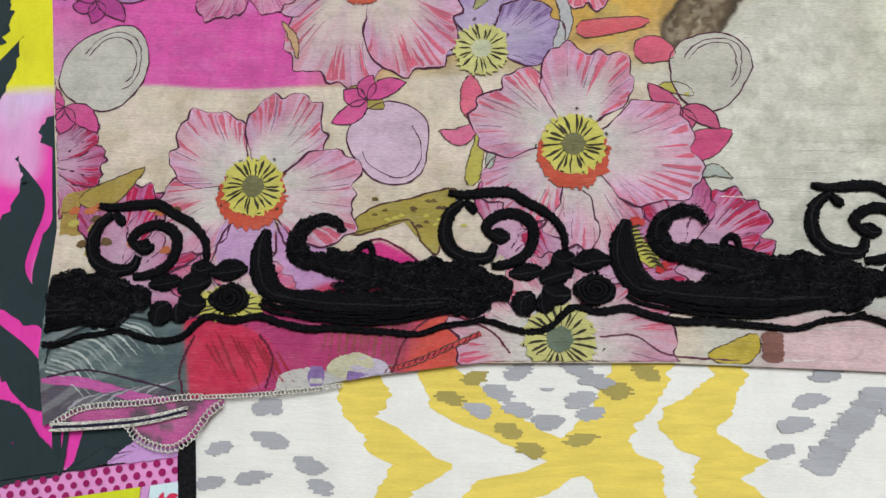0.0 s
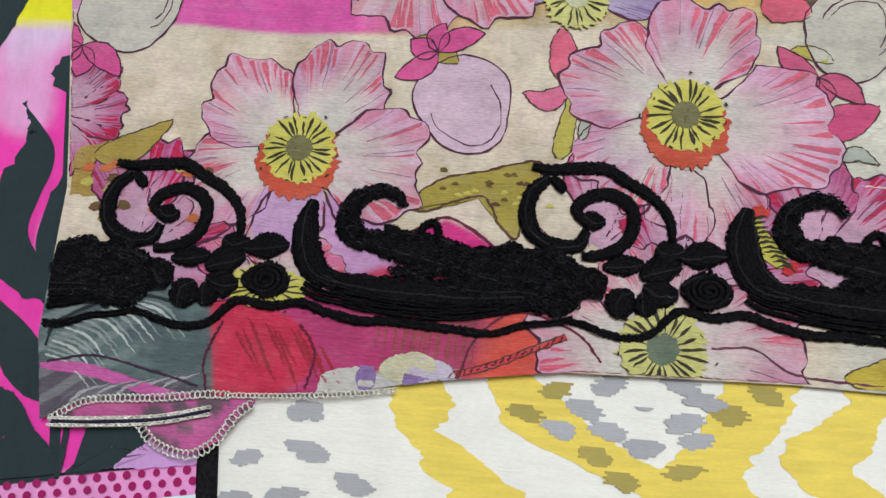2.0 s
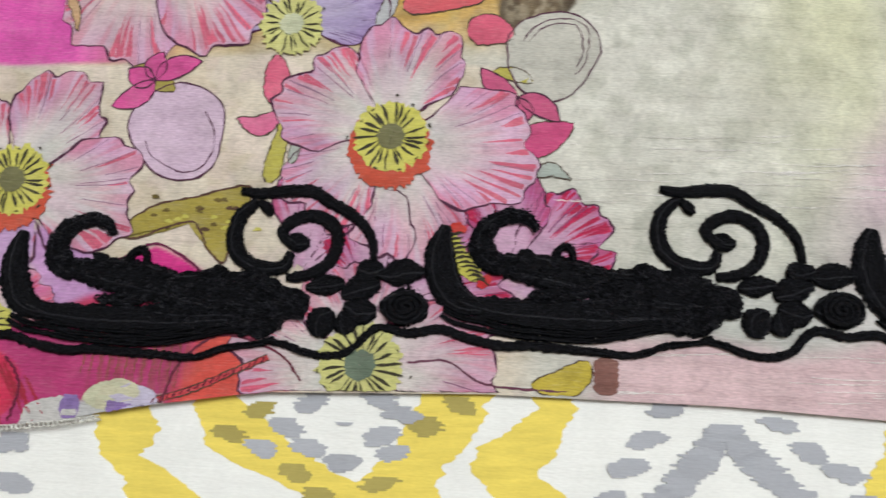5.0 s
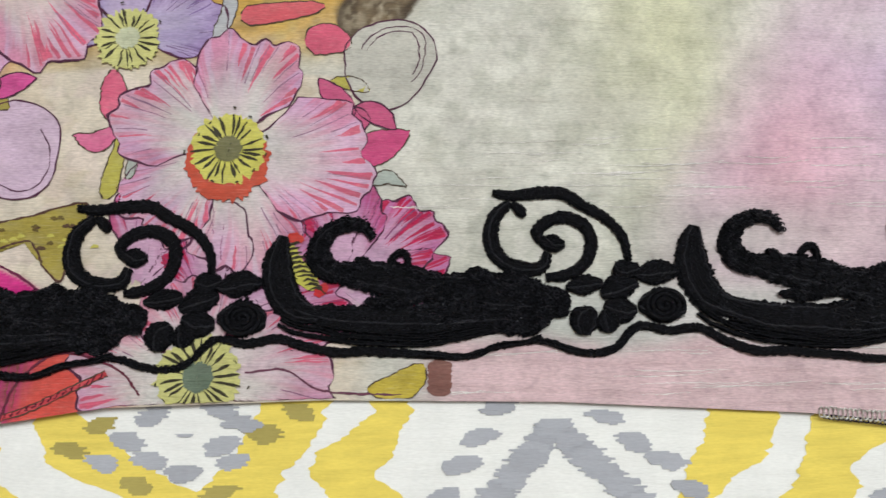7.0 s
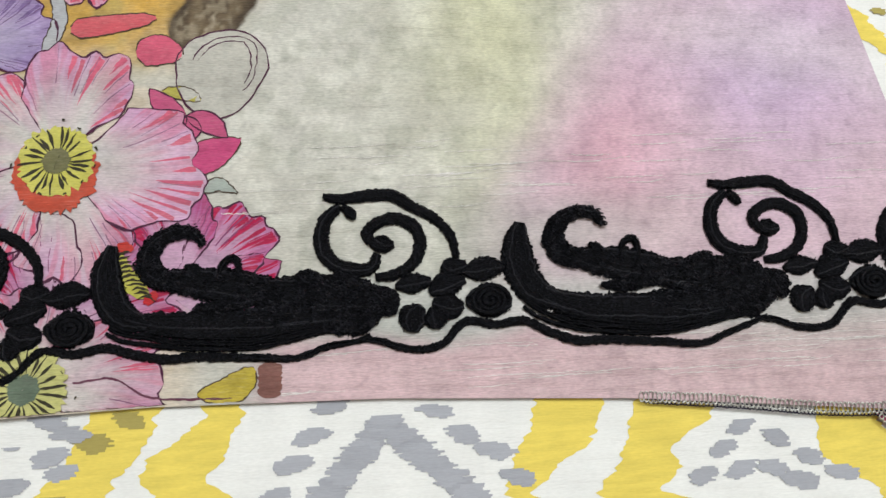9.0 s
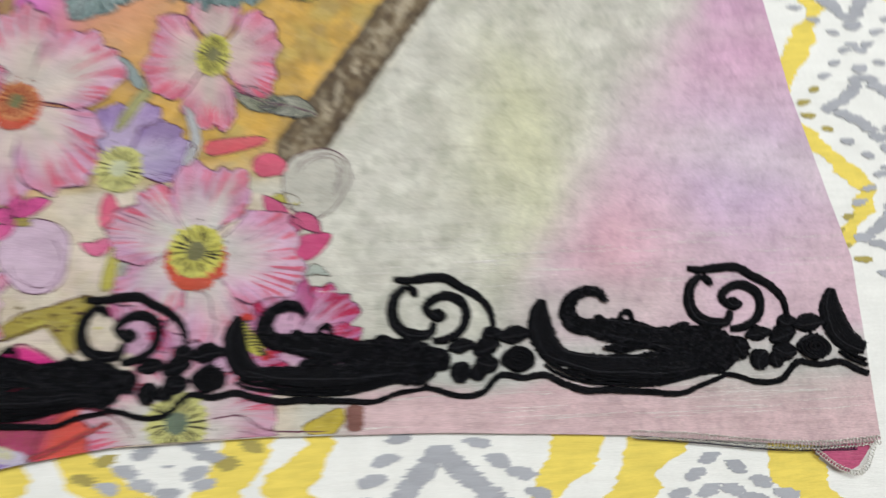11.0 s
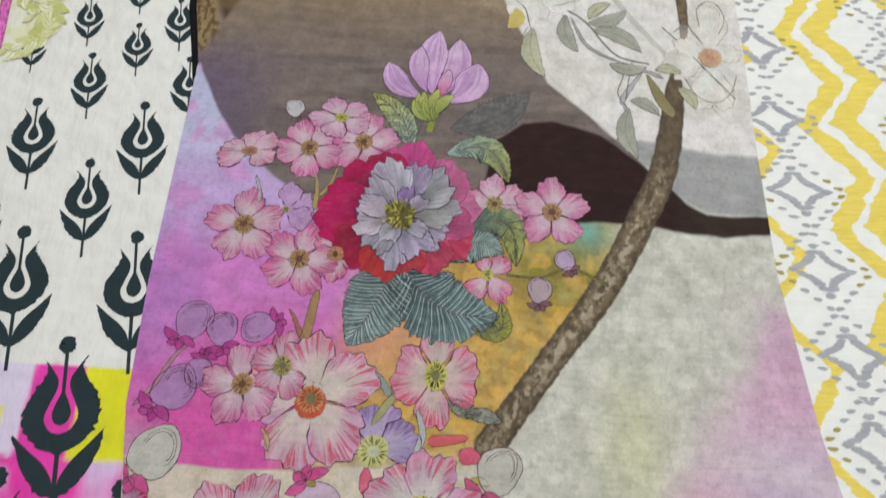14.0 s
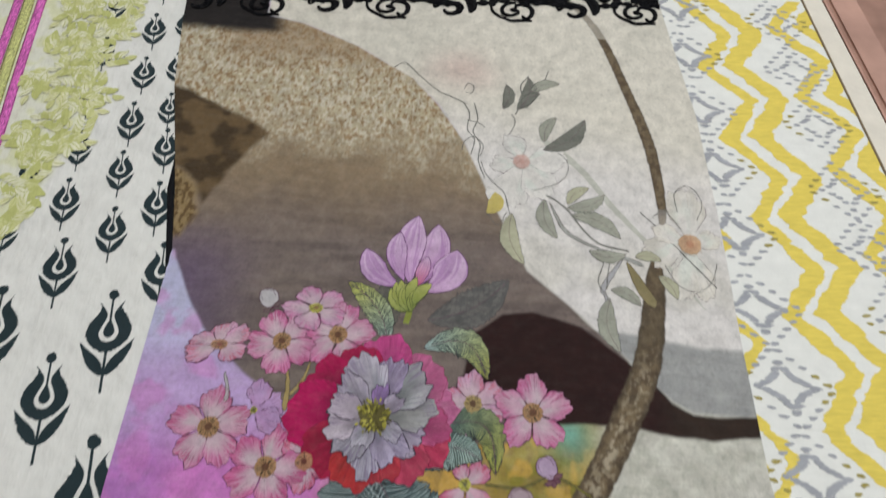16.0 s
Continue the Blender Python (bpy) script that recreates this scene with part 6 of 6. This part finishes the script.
# each stroke of one repeat: half widths and points, in thousandths of the repeat, from the hook's tip
STROKES = {
    "arch_cord": ((14, 16, 14, 13), [(-22, -4), (25, -11), (85, -6), (150, -7), (199, -38), (253, -70), (295, -119), (307, -181)]),
    "hook_cord": ((13, 13), [(25, -30), (44, -48), (56, -66)]),
    "crescent_cord": ((18, 20, 18, 16), [(20, -30), (-16, -66), (-27, -120), (-8, -169), (39, -195), (93, -195), (111, -159)]),
    "spiral_cord": ((13, 16, 16), [(152, -135), (116, -141), (86, -109), (109, -80), (157, -68), (205, -93), (218, -136), (200, -185), (153, -214), (105, -220)]),
    "spiral_heart": ((26, 23, 14), [(104, -122), (128, -135), (152, -135)]),
    "knot": ((29, 31, 23), [(271, -192), (295, -204), (331, -199)]),
    "petal_west": ((17, 26, 20), [(153, -245), (195, -239), (242, -234)]),
    "petal_north": ((23, 35, 24), [(237, -265), (278, -247), (326, -235)]),
    "petal_east": ((24, 35, 24), [(243, -289), (285, -302), (320, -302)]),
    "petal_south": ((24, 38, 32), [(219, -301), (196, -325), (190, -361)]),
    "petal_low": ((20, 30, 23), [(243, -301), (249, -332), (250, -356)]),
    "end_leaf": ((23, 35, 24), [(100, -251), (129, -281), (142, -318)]),
    "end_coil": ((38, 48, 38), [(22, -249), (64, -268), (100, -287)]),
    "end_lobe": ((24, 35, 23), [(34, -310), (70, -323), (106, -323)]),
    "end_lobe_low": ((20, 26, 16), [(-7, -328), (17, -335), (34, -335)]),
    "round_coil": ((34, 45, 38), [(326, -290), (385, -292), (439, -301)]),
    "link_leaf": ((17, 31, 31, 20), [(319, -216), (355, -212), (390, -207), (426, -208)]),
    "spike": ((24, 40, 46, 44, 30), [(472, -94), (460, -153), (467, -214), (497, -269), (563, -313)]),
    "scroll_leaf": ((11, 16, 19, 26, 34, 37), [(686, -108), (662, -77), (620, -70), (573, -94), (555, -136), (568, -173), (609, -198)]),
    "scroll_tail": ((28, 36, 44, 46, 40), [(586, -186), (651, -199), (729, -213), (806, -232), (860, -240)]),
    "tuft_lobe": ((10, 17, 17), [(645, -156), (663, -169), (687, -188)]),
    "tail_tuft": ((14, 20, 20, 14), [(670, -267), (723, -268), (765, -262), (813, -251)]),
    "small_loop": ((9, 9, 9), [(723, -194), (734, -158), (758, -146), (770, -165), (770, -201)]),
    "upper_mass": ((26, 43, 48, 54, 51), [(777, -232), (848, -245), (932, -253), (1015, -267), (1105, -274)]),
    "lower_mass": ((28, 40, 46, 48, 40), [(789, -311), (867, -325), (950, -327), (1034, -316), (1117, -299)]),
    "boat_cord_a": ((26, 36, 40, 42, 34), [(509, -276), (581, -314), (664, -334), (766, -341), (861, -349), (980, -345)]),
    "boat_cord_b": ((6, 7, 7, 6), [(474, -300), (528, -337), (605, -369), (701, -383), (802, -391), (903, -381), (992, -364)]),
    "boat_cord_c": ((6, 6, 6, 6), [(468, -312), (516, -349), (594, -381), (689, -395), (802, -403), (897, -393), (1004, -370), (1064, -353)]),
    "boat_cord_d": ((6, 6, 6), [(539, -337), (623, -357), (718, -371), (820, -379), (903, -368)]),
    "wave_cord": ((10, 10, 11, 10), [(69, -371), (111, -378), (165, -398), (218, -405), (266, -393), (301, -357), (331, -340), (397, -353), (468, -348), (534, -386), (600, -412), (671, -413), (743, -420), (826, -428), (910, -436), (981, -413), (1088, -366)]),
    "mass_root": ((44, 52, 54, 46), [(850, -258), (930, -270), (1010, -278), (1095, -280)]),
    "mass_lobe": ((22, 30, 22), [(905, -215), (940, -218), (975, -222)]),
    "mass_lobe_b": ((20, 28, 20), [(990, -218), (1025, -222), (1062, -224)]),
    "mass_coil": ((26, 36, 26), [(1010, -330), (1050, -335), (1090, -325)]),
}

COILS = ((385, -292, 46),)


def band_z(x, y):
    return scarf_z(x, y) + 0.0002


def smoothed(rnd, n):
    return np.convolve(rnd.normal(0, 0.0006, n + 8), np.ones(9) / 9, "valid")


def scroll(ox, oy, turn, seed, rise=0.0, shallow=0.0, sparse=1.0):
    """One repeat of the black border; turn 180 sets it head down, shallow lifts its keel, sparse thins its filled cords."""
    rnd = np.random.default_rng(seed)
    ca, sa = math.cos(radians(turn)), math.sin(radians(turn))
    parent, pile, loops = None, [], []
    for name, (halves, rows) in STROKES.items():
        line = spline(rows, 18)
        line[:, 1] += shallow * smooth(-250, -360, line[:, 1]) * smooth(430, 600, line[:, 0]) * smooth(1080, 960, line[:, 0])
        u, v = line[:, 0] / 1000 * PITCH, (line[:, 1] / 1000) * PITCH * 0.965
        v = v + u / PITCH * rise
        xy = np.stack([ox + u * ca - v * sa, oy + u * sa + v * ca], -1)
        h = np.interp(np.linspace(0, 1, len(line)), np.linspace(0, 1, len(halves)), halves) / 1000 * PITCH
        h = h * (1 + 0.05 * rnd.normal(0, 1, len(h))) * 1.03
        if name in ("boat_cord_a", "lower_mass", "spike"):
            h = h * sparse
        if not name.rstrip("_abcd").endswith("cord"):
            h = h * np.sqrt(np.maximum(0.04, np.sin(math.pi * np.linspace(0.02, 0.98, len(h))))) ** (0.9 if len(rows) < 5 else 0.4)
        keep = (xy[:, 0] > scarf_left(xy[:, 1]) + 0.0015) & (xy[:, 0] < scarf_right(xy[:, 1]) - 0.0015)
        runs = np.split(np.arange(len(keep)), np.flatnonzero(np.diff(keep.astype(int))) + 1)
        best = max((r for r in runs if keep[r[0]]), key=len, default=[])
        if len(best) < 14:
            continue
        keep = np.isin(np.arange(len(keep)), best)
        made = tube(name[:-2] if name[-2] == "_" else name, xy[keep], h[keep], band_z, BLACK_THREAD, parent or scarf, 0.9, 9, fuzz=0.0011)
        if parent is None:
            made.name = "embroidered_scroll"
            parent = tagged(made, "raised black corded embroidery scroll")
        # couched threads along the stroke
        d = np.gradient(xy, axis=0)
        side = np.stack([-d[:, 1], d[:, 0]], -1) / np.maximum(np.hypot(d[:, 0], d[:, 1]), 1e-9)[:, None]
        n = 2 if h.max() < 0.0035 else (4 if h.max() < 0.007 else 6)
        for q in range(n):
            f = (2 * (q + 0.5) / n - 1) * 0.86
            t = (xy + side * (h * f + smoothed(rnd, len(h)))[:, None])[keep][::2]
            if len(t) < 3:
                continue
            tube("thread", t, 0.00042, lambda px, py, f=f: band_z(px, py) + 0.0014 * math.sqrt(max(0.05, 1 - f * f)) + 0.0003, BLACK_SHEEN if n > 2 and q % 4 == 1 else BLACK_THREAD, parent, 1.0, 4)
        # short loops of chenille pile that fray the edge of the stroke
        count = int(len(xy) * (4 if h.max() > 0.0036 else 2))
        at = rnd.uniform(0, len(xy) - 1.001, count)
        i0, fr = at.astype(int), (at % 1)[:, None]
        mid = xy[i0] * (1 - fr) + xy[i0 + 1] * fr
        hh, out = h[i0], rnd.choice([-1.0, 1.0], count)
        f = np.where(rnd.random(count) < 0.45, rnd.uniform(0.75, 0.95, count), rnd.uniform(-0.1, 0.85, count)) * out
        root = mid + side[i0] * (hh * f)[:, None]
        lean = np.where(rnd.random(count) < 0.5, 1, -1) * rnd.uniform(0.2, 1.3, count)
        along = np.stack([side[i0][:, 1], -side[i0][:, 0]], -1)
        way = side[i0] * (out * np.cos(lean))[:, None] + along * np.sin(lean)[:, None]
        long = rnd.uniform(0.0004, 0.0010, count) * (1.0 if h.max() > 0.0036 else 0.8)
        top = 0.0016 * np.sqrt(np.maximum(0.08, 1 - np.minimum(1, np.abs(f)) ** 2)) + 0.0004
        inside_edge = keep[i0]
        pile.append(np.c_[root, way, long, top][inside_edge])
        if name.split("_")[0] in ("upper", "lower", "mass", "scroll", "tail", "end") and h.max() > 0.0034:
            n_loop = int(len(xy) * 1.1)
            i1 = rnd.integers(0, len(xy), n_loop)
            f = np.where(rnd.random(n_loop) < 0.5, rnd.uniform(0.6, 0.92, n_loop), rnd.uniform(0, 0.6, n_loop)) * rnd.choice([-1.0, 1.0], n_loop)
            loops.append(np.c_[xy[i1] + side[i1] * (h[i1] * f)[:, None], 0.0016 * np.sqrt(1 - f * f) + 0.0008, rnd.uniform(0.0007, 0.0014, n_loop), rnd.uniform(0, 6.28, n_loop)][keep[i1]])
    piled = np.concatenate(pile)
    tip = piled[:, :2] + piled[:, 2:4] * piled[:, 4:5]
    half = np.stack([-piled[:, 3], piled[:, 2]], -1) * 0.00027
    z0 = band_z(piled[:, 0], piled[:, 1]) + piled[:, 5]
    ridge = (piled[:, :2] + tip) / 2
    corners = [np.c_[piled[:, :2] - half, z0 - 0.0003], np.c_[piled[:, :2] + half, z0 - 0.0003], np.c_[ridge, z0 + 0.0004], np.c_[tip, z0 - 0.0004], np.c_[ridge, z0 - 0.0006]]
    co = np.stack(corners, 1).reshape(-1, 3)
    co[:, 0], co[:, 1] = spread(co[:, 0], co[:, 1])
    faces = (np.arange(len(piled))[:, None, None] * 5 + np.array([[0, 1, 2], [1, 3, 2], [3, 0, 2], [0, 4, 1], [1, 4, 3], [3, 4, 0]])[None]).reshape(-1, 3)
    me = bpy.data.meshes.new("chenille")
    me.from_pydata(co.tolist(), [], faces.tolist())
    me.materials.append(BLACK_THREAD)
    me.materials.append(BLACK_SHEEN)
    me.polygons.foreach_set("material_index", np.repeat((np.arange(len(piled)) % 5 == 0).astype(np.int32), 6))
    fluff = new("chenille", me)
    fluff.parent = parent
    tagged(fluff, "short black chenille thread loops", kind="stuff")
    # curled loops of thread heaped on the filled shapes
    ring = np.concatenate(loops)
    turn_at, across = np.linspace(0, 1.75 * math.pi, 9), np.array([(1, 0), (0, 1), (-1, 0), (0, -1)])
    a = ring[:, 4:5] + turn_at[None, :]
    radius = ring[:, 3:4] * (1.0 - 0.45 * turn_at[None, :] / 5.5)
    px, py = ring[:, 0:1] + radius * np.cos(a), ring[:, 1:2] + 0.75 * radius * np.sin(a)
    pz = band_z(px, py) + ring[:, 2:3] + 0.0003 * np.sin(a * 2)
    co = np.stack([np.stack([px + 0.00034 * o * np.cos(a), py + 0.00034 * o * np.sin(a), pz + 0.0003 * up], -1) for o, up in across], 2)
    co = co.reshape(-1, 3)
    co[:, 0], co[:, 1] = spread(co[:, 0], co[:, 1])
    cell = np.array([(4 * i + k, 4 * i + (k + 1) % 4, 4 * i + 4 + (k + 1) % 4, 4 * i + 4 + k) for i in range(8) for k in range(4)])
    me = bpy.data.meshes.new("looped_thread")
    me.from_pydata(co.tolist(), [], (np.arange(len(ring))[:, None, None] * 36 + cell[None]).reshape(-1, 4).tolist())
    me.materials.append(BLACK_THREAD)
    me.materials.append(BLACK_SHEEN)
    me.polygons.foreach_set("material_index", np.repeat((np.arange(len(ring)) % 3 == 0).astype(np.int32), 32))
    curls = new("looped_thread", me)
    curls.parent = parent
    tagged(curls, "black thread curled in small loops", kind="stuff")
    # flat coils of cord wound on the scrolls
    for cu, cv, cr in COILS:
        a = np.linspace(0, 2 * math.pi * 3.2, 70) + rnd.uniform(0, 6)
        r = np.linspace(1.0, 0.12, 70) * cr / 1000 * PITCH
        u, v = cu / 1000 * PITCH + 1.05 * r * np.cos(a), cv / 1000 * PITCH * 0.965 + 0.85 * r * np.sin(a)
        v = v + u / PITCH * rise
        xy = np.stack([ox + u * ca - v * sa, oy + u * sa + v * ca], -1)
        if (xy[:, 0] > scarf_left(xy[:, 1]) + 0.0015).all() and (xy[:, 0] < scarf_right(xy[:, 1]) - 0.0015).all():
            tube("coil", xy, cr / 1000 * PITCH * 0.11 + 0.0002, lambda px, py: band_z(px, py) + 0.0021, BLACK_THREAD, parent, 1.0, 5)


ROWS_OF_HOOKS = [(-0.331, 0.08), (-0.1655, 0.0885), (-0.0005, 0.097), (0.1645, 0.1028), (0.3298, 0.1036)]
for i, (x, y) in enumerate(ROWS_OF_HOOKS):
    rise = ROWS_OF_HOOKS[i + 1][1] - y if i < 4 else 0.001
    scroll(x, y, 0, 500 + i, rise, 30.0 if i < 3 else 8.0, 0.76 if i < 2 else (0.9 if i == 2 else 1.0))
for i in range(5):
    scroll(-0.175 + PITCH * i, 0.905 + 0.009 * i, 180, 520 + i, 0.009)


# ---- overlocked hems ----
def overlock(name, rows, width, mat, step, height, label, lift=0.0):
    """A chain of small thread loops along a hem, built as one part."""
    line = spline(rows, 10)
    seg = np.r_[0, np.cumsum(np.hypot(*np.diff(line, axis=0).T))]
    at = np.arange(0, seg[-1], step)
    px, py = np.interp(at, seg, line[:, 0]), np.interp(at, seg, line[:, 1])
    d = np.gradient(np.stack([px, py], -1), axis=0)
    d /= np.maximum(np.hypot(d[:, 0], d[:, 1]), 1e-9)[:, None]
    co, faces = [], []
    rnd = np.random.default_rng(3)
    for x, y, (dx, dy) in zip(px, py, d):
        nx, ny = -dy, dx
        w = width * rnd.uniform(0.85, 1.1)
        ring = [(math.cos(a) * step * 0.55, math.sin(a) * w / 2) for a in np.linspace(0.3, 2 * math.pi - 0.3, 9)]
        base = len(co)
        for u, v in ring:
            z = float(height(np.array([x]), np.array([y]))[0]) + lift + 0.0006
            for ox, oz in ((0.19, 0.0), (0.0, 0.0005), (-0.19, 0.0), (0.0, -0.0004)):
                k = 1 + ox * step / (w / 2)
                co.append((*spread(x + dx * u * k + nx * v * k, y + dy * u * k + ny * v * k), z + oz))
        for i in range(8):
            for k in range(4):
                a, b = base + 4 * i + k, base + 4 * i + (k + 1) % 4
                faces.append((a, b, b + 4, a + 4))
    me = bpy.data.meshes.new(name)
    me.from_pydata(co, [], faces)
    me.materials.append(mat)
    ob = new(name, me)
    ob.parent = scarf
    return tagged(ob, label)


# turned-up corner of the hem
flap = Ink()
s, t = np.linspace(0, 1, 40), np.linspace(0, 1, 8)
fx = np.interp(s, [0, 0.4, 0.5, 0.65, 0.8, 1], [-0.1755, -0.1417, -0.1347, -0.1218, -0.112, -0.1])
fy = np.interp(s, [0, 0.4, 0.5, 0.65, 0.8, 1], [-0.0135, -0.0115, -0.0181, -0.021, -0.0152, -0.0008])
upper, lower = np.stack([fx, scarf_hem(fx) + 0.001], -1), np.stack([fx, fy], -1)
grid = upper[:, None] * (1 - t)[None, :, None] + lower[:, None] * t[None, :, None]
shade = smooth(0.4, 0.6, fbm(grid[..., 0] * 1.5, grid[..., 1] * 2, 130.0, 2))
tones = rgb(206, 96, 160)[None, None] * (1 - shade[..., None]) + rgb(112, 90, 104)[None, None] * shade[..., None]
flap.grid(grid, -0.0006, tones).link("hem_flap", scarf, CHIFFON, scarf_z, label="pink turned-under corner of the scarf")
HEM_LINE = [(-0.1762, -0.0118), (-0.1624, -0.0043), (-0.1368, -0.0015), (-0.1191, 0.0012), (-0.1093, 0.0016)]
overlock("overlock_stitching", HEM_LINE, 0.0028, WHITE_THREAD, 0.0019, scarf_z, "cream overlock stitching along the hem")
overlock("overlock_stitching", [(-0.1093, 0.0016), (-0.0866, 0.0032), (-0.061, 0.0061), (-0.047, 0.0086)], 0.0018, WHITE_THREAD, 0.0017, scarf_z, "cream overlock stitching along the hem")
overlock("overlock_stitching", [(-0.1417, -0.0116), (-0.1347, -0.0176), (-0.1218, -0.0206), (-0.1125, -0.0152), (-0.1062, -0.0055), (-0.1004, -0.0006)], 0.0035, WHITE_THREAD, 0.0020, scarf_z, "cream overlock stitching round the turned corner")
NAVY_LINE = [(-0.1752, -0.0131), (-0.1614, -0.0121), (-0.1358, -0.0093), (-0.1161, -0.0045)]
tube("navy_seam", spline(NAVY_LINE, 10), 0.0012, scarf_z, NAVY_THREAD, scarf, 0.8, 6, "navy seam inside the corner", lift=0.0004)
for off in (-0.0012, 0.0013):
    overlock("overlock_stitching", [(x, y + off) for x, y in NAVY_LINE], 0.0009, WHITE_THREAD, 0.0018, scarf_z, "fine cream stitching beside the navy seam", 0.0008)
overlock("overlock_stitching", [(0.288, 0.0152), (0.32, 0.0125), (0.36, 0.0075), (0.391, 0.0055), (0.424, 0.0068)], 0.0044, WHITE_THREAD, 0.0019, scarf_z, "cream overlock stitching along the hem")
overlock("overlock_stitching", [(0.29, 0.0135), (0.33, 0.0092), (0.37, 0.0042), (0.41, 0.003)], 0.002, NAVY_THREAD, 0.0016, scarf_z, "navy overlock stitching along the hem", -0.001)
curl = Ink()
s = np.linspace(0, 1, 16)
grid = np.stack([np.stack([0.385 + 0.035 * s, 0.004 + 0.002 * s], -1), np.stack([0.396 + 0.014 * s, -0.006 - 0.003 * np.sin(s * 3.1)], -1)], 1)
curl.grid(grid, -0.001, rgb(196, 88, 124)).link("hem_flap", scarf, CHIFFON, scarf_z, label="pink turned-under corner of the scarf")
overlock("overlock_stitching", [(0.388, 0.002), (0.398, -0.006), (0.408, -0.0095), (0.414, -0.006), (0.419, 0.004)], 0.0026, WHITE_THREAD, 0.0017, scarf_z, "cream overlock stitching round the turned corner")
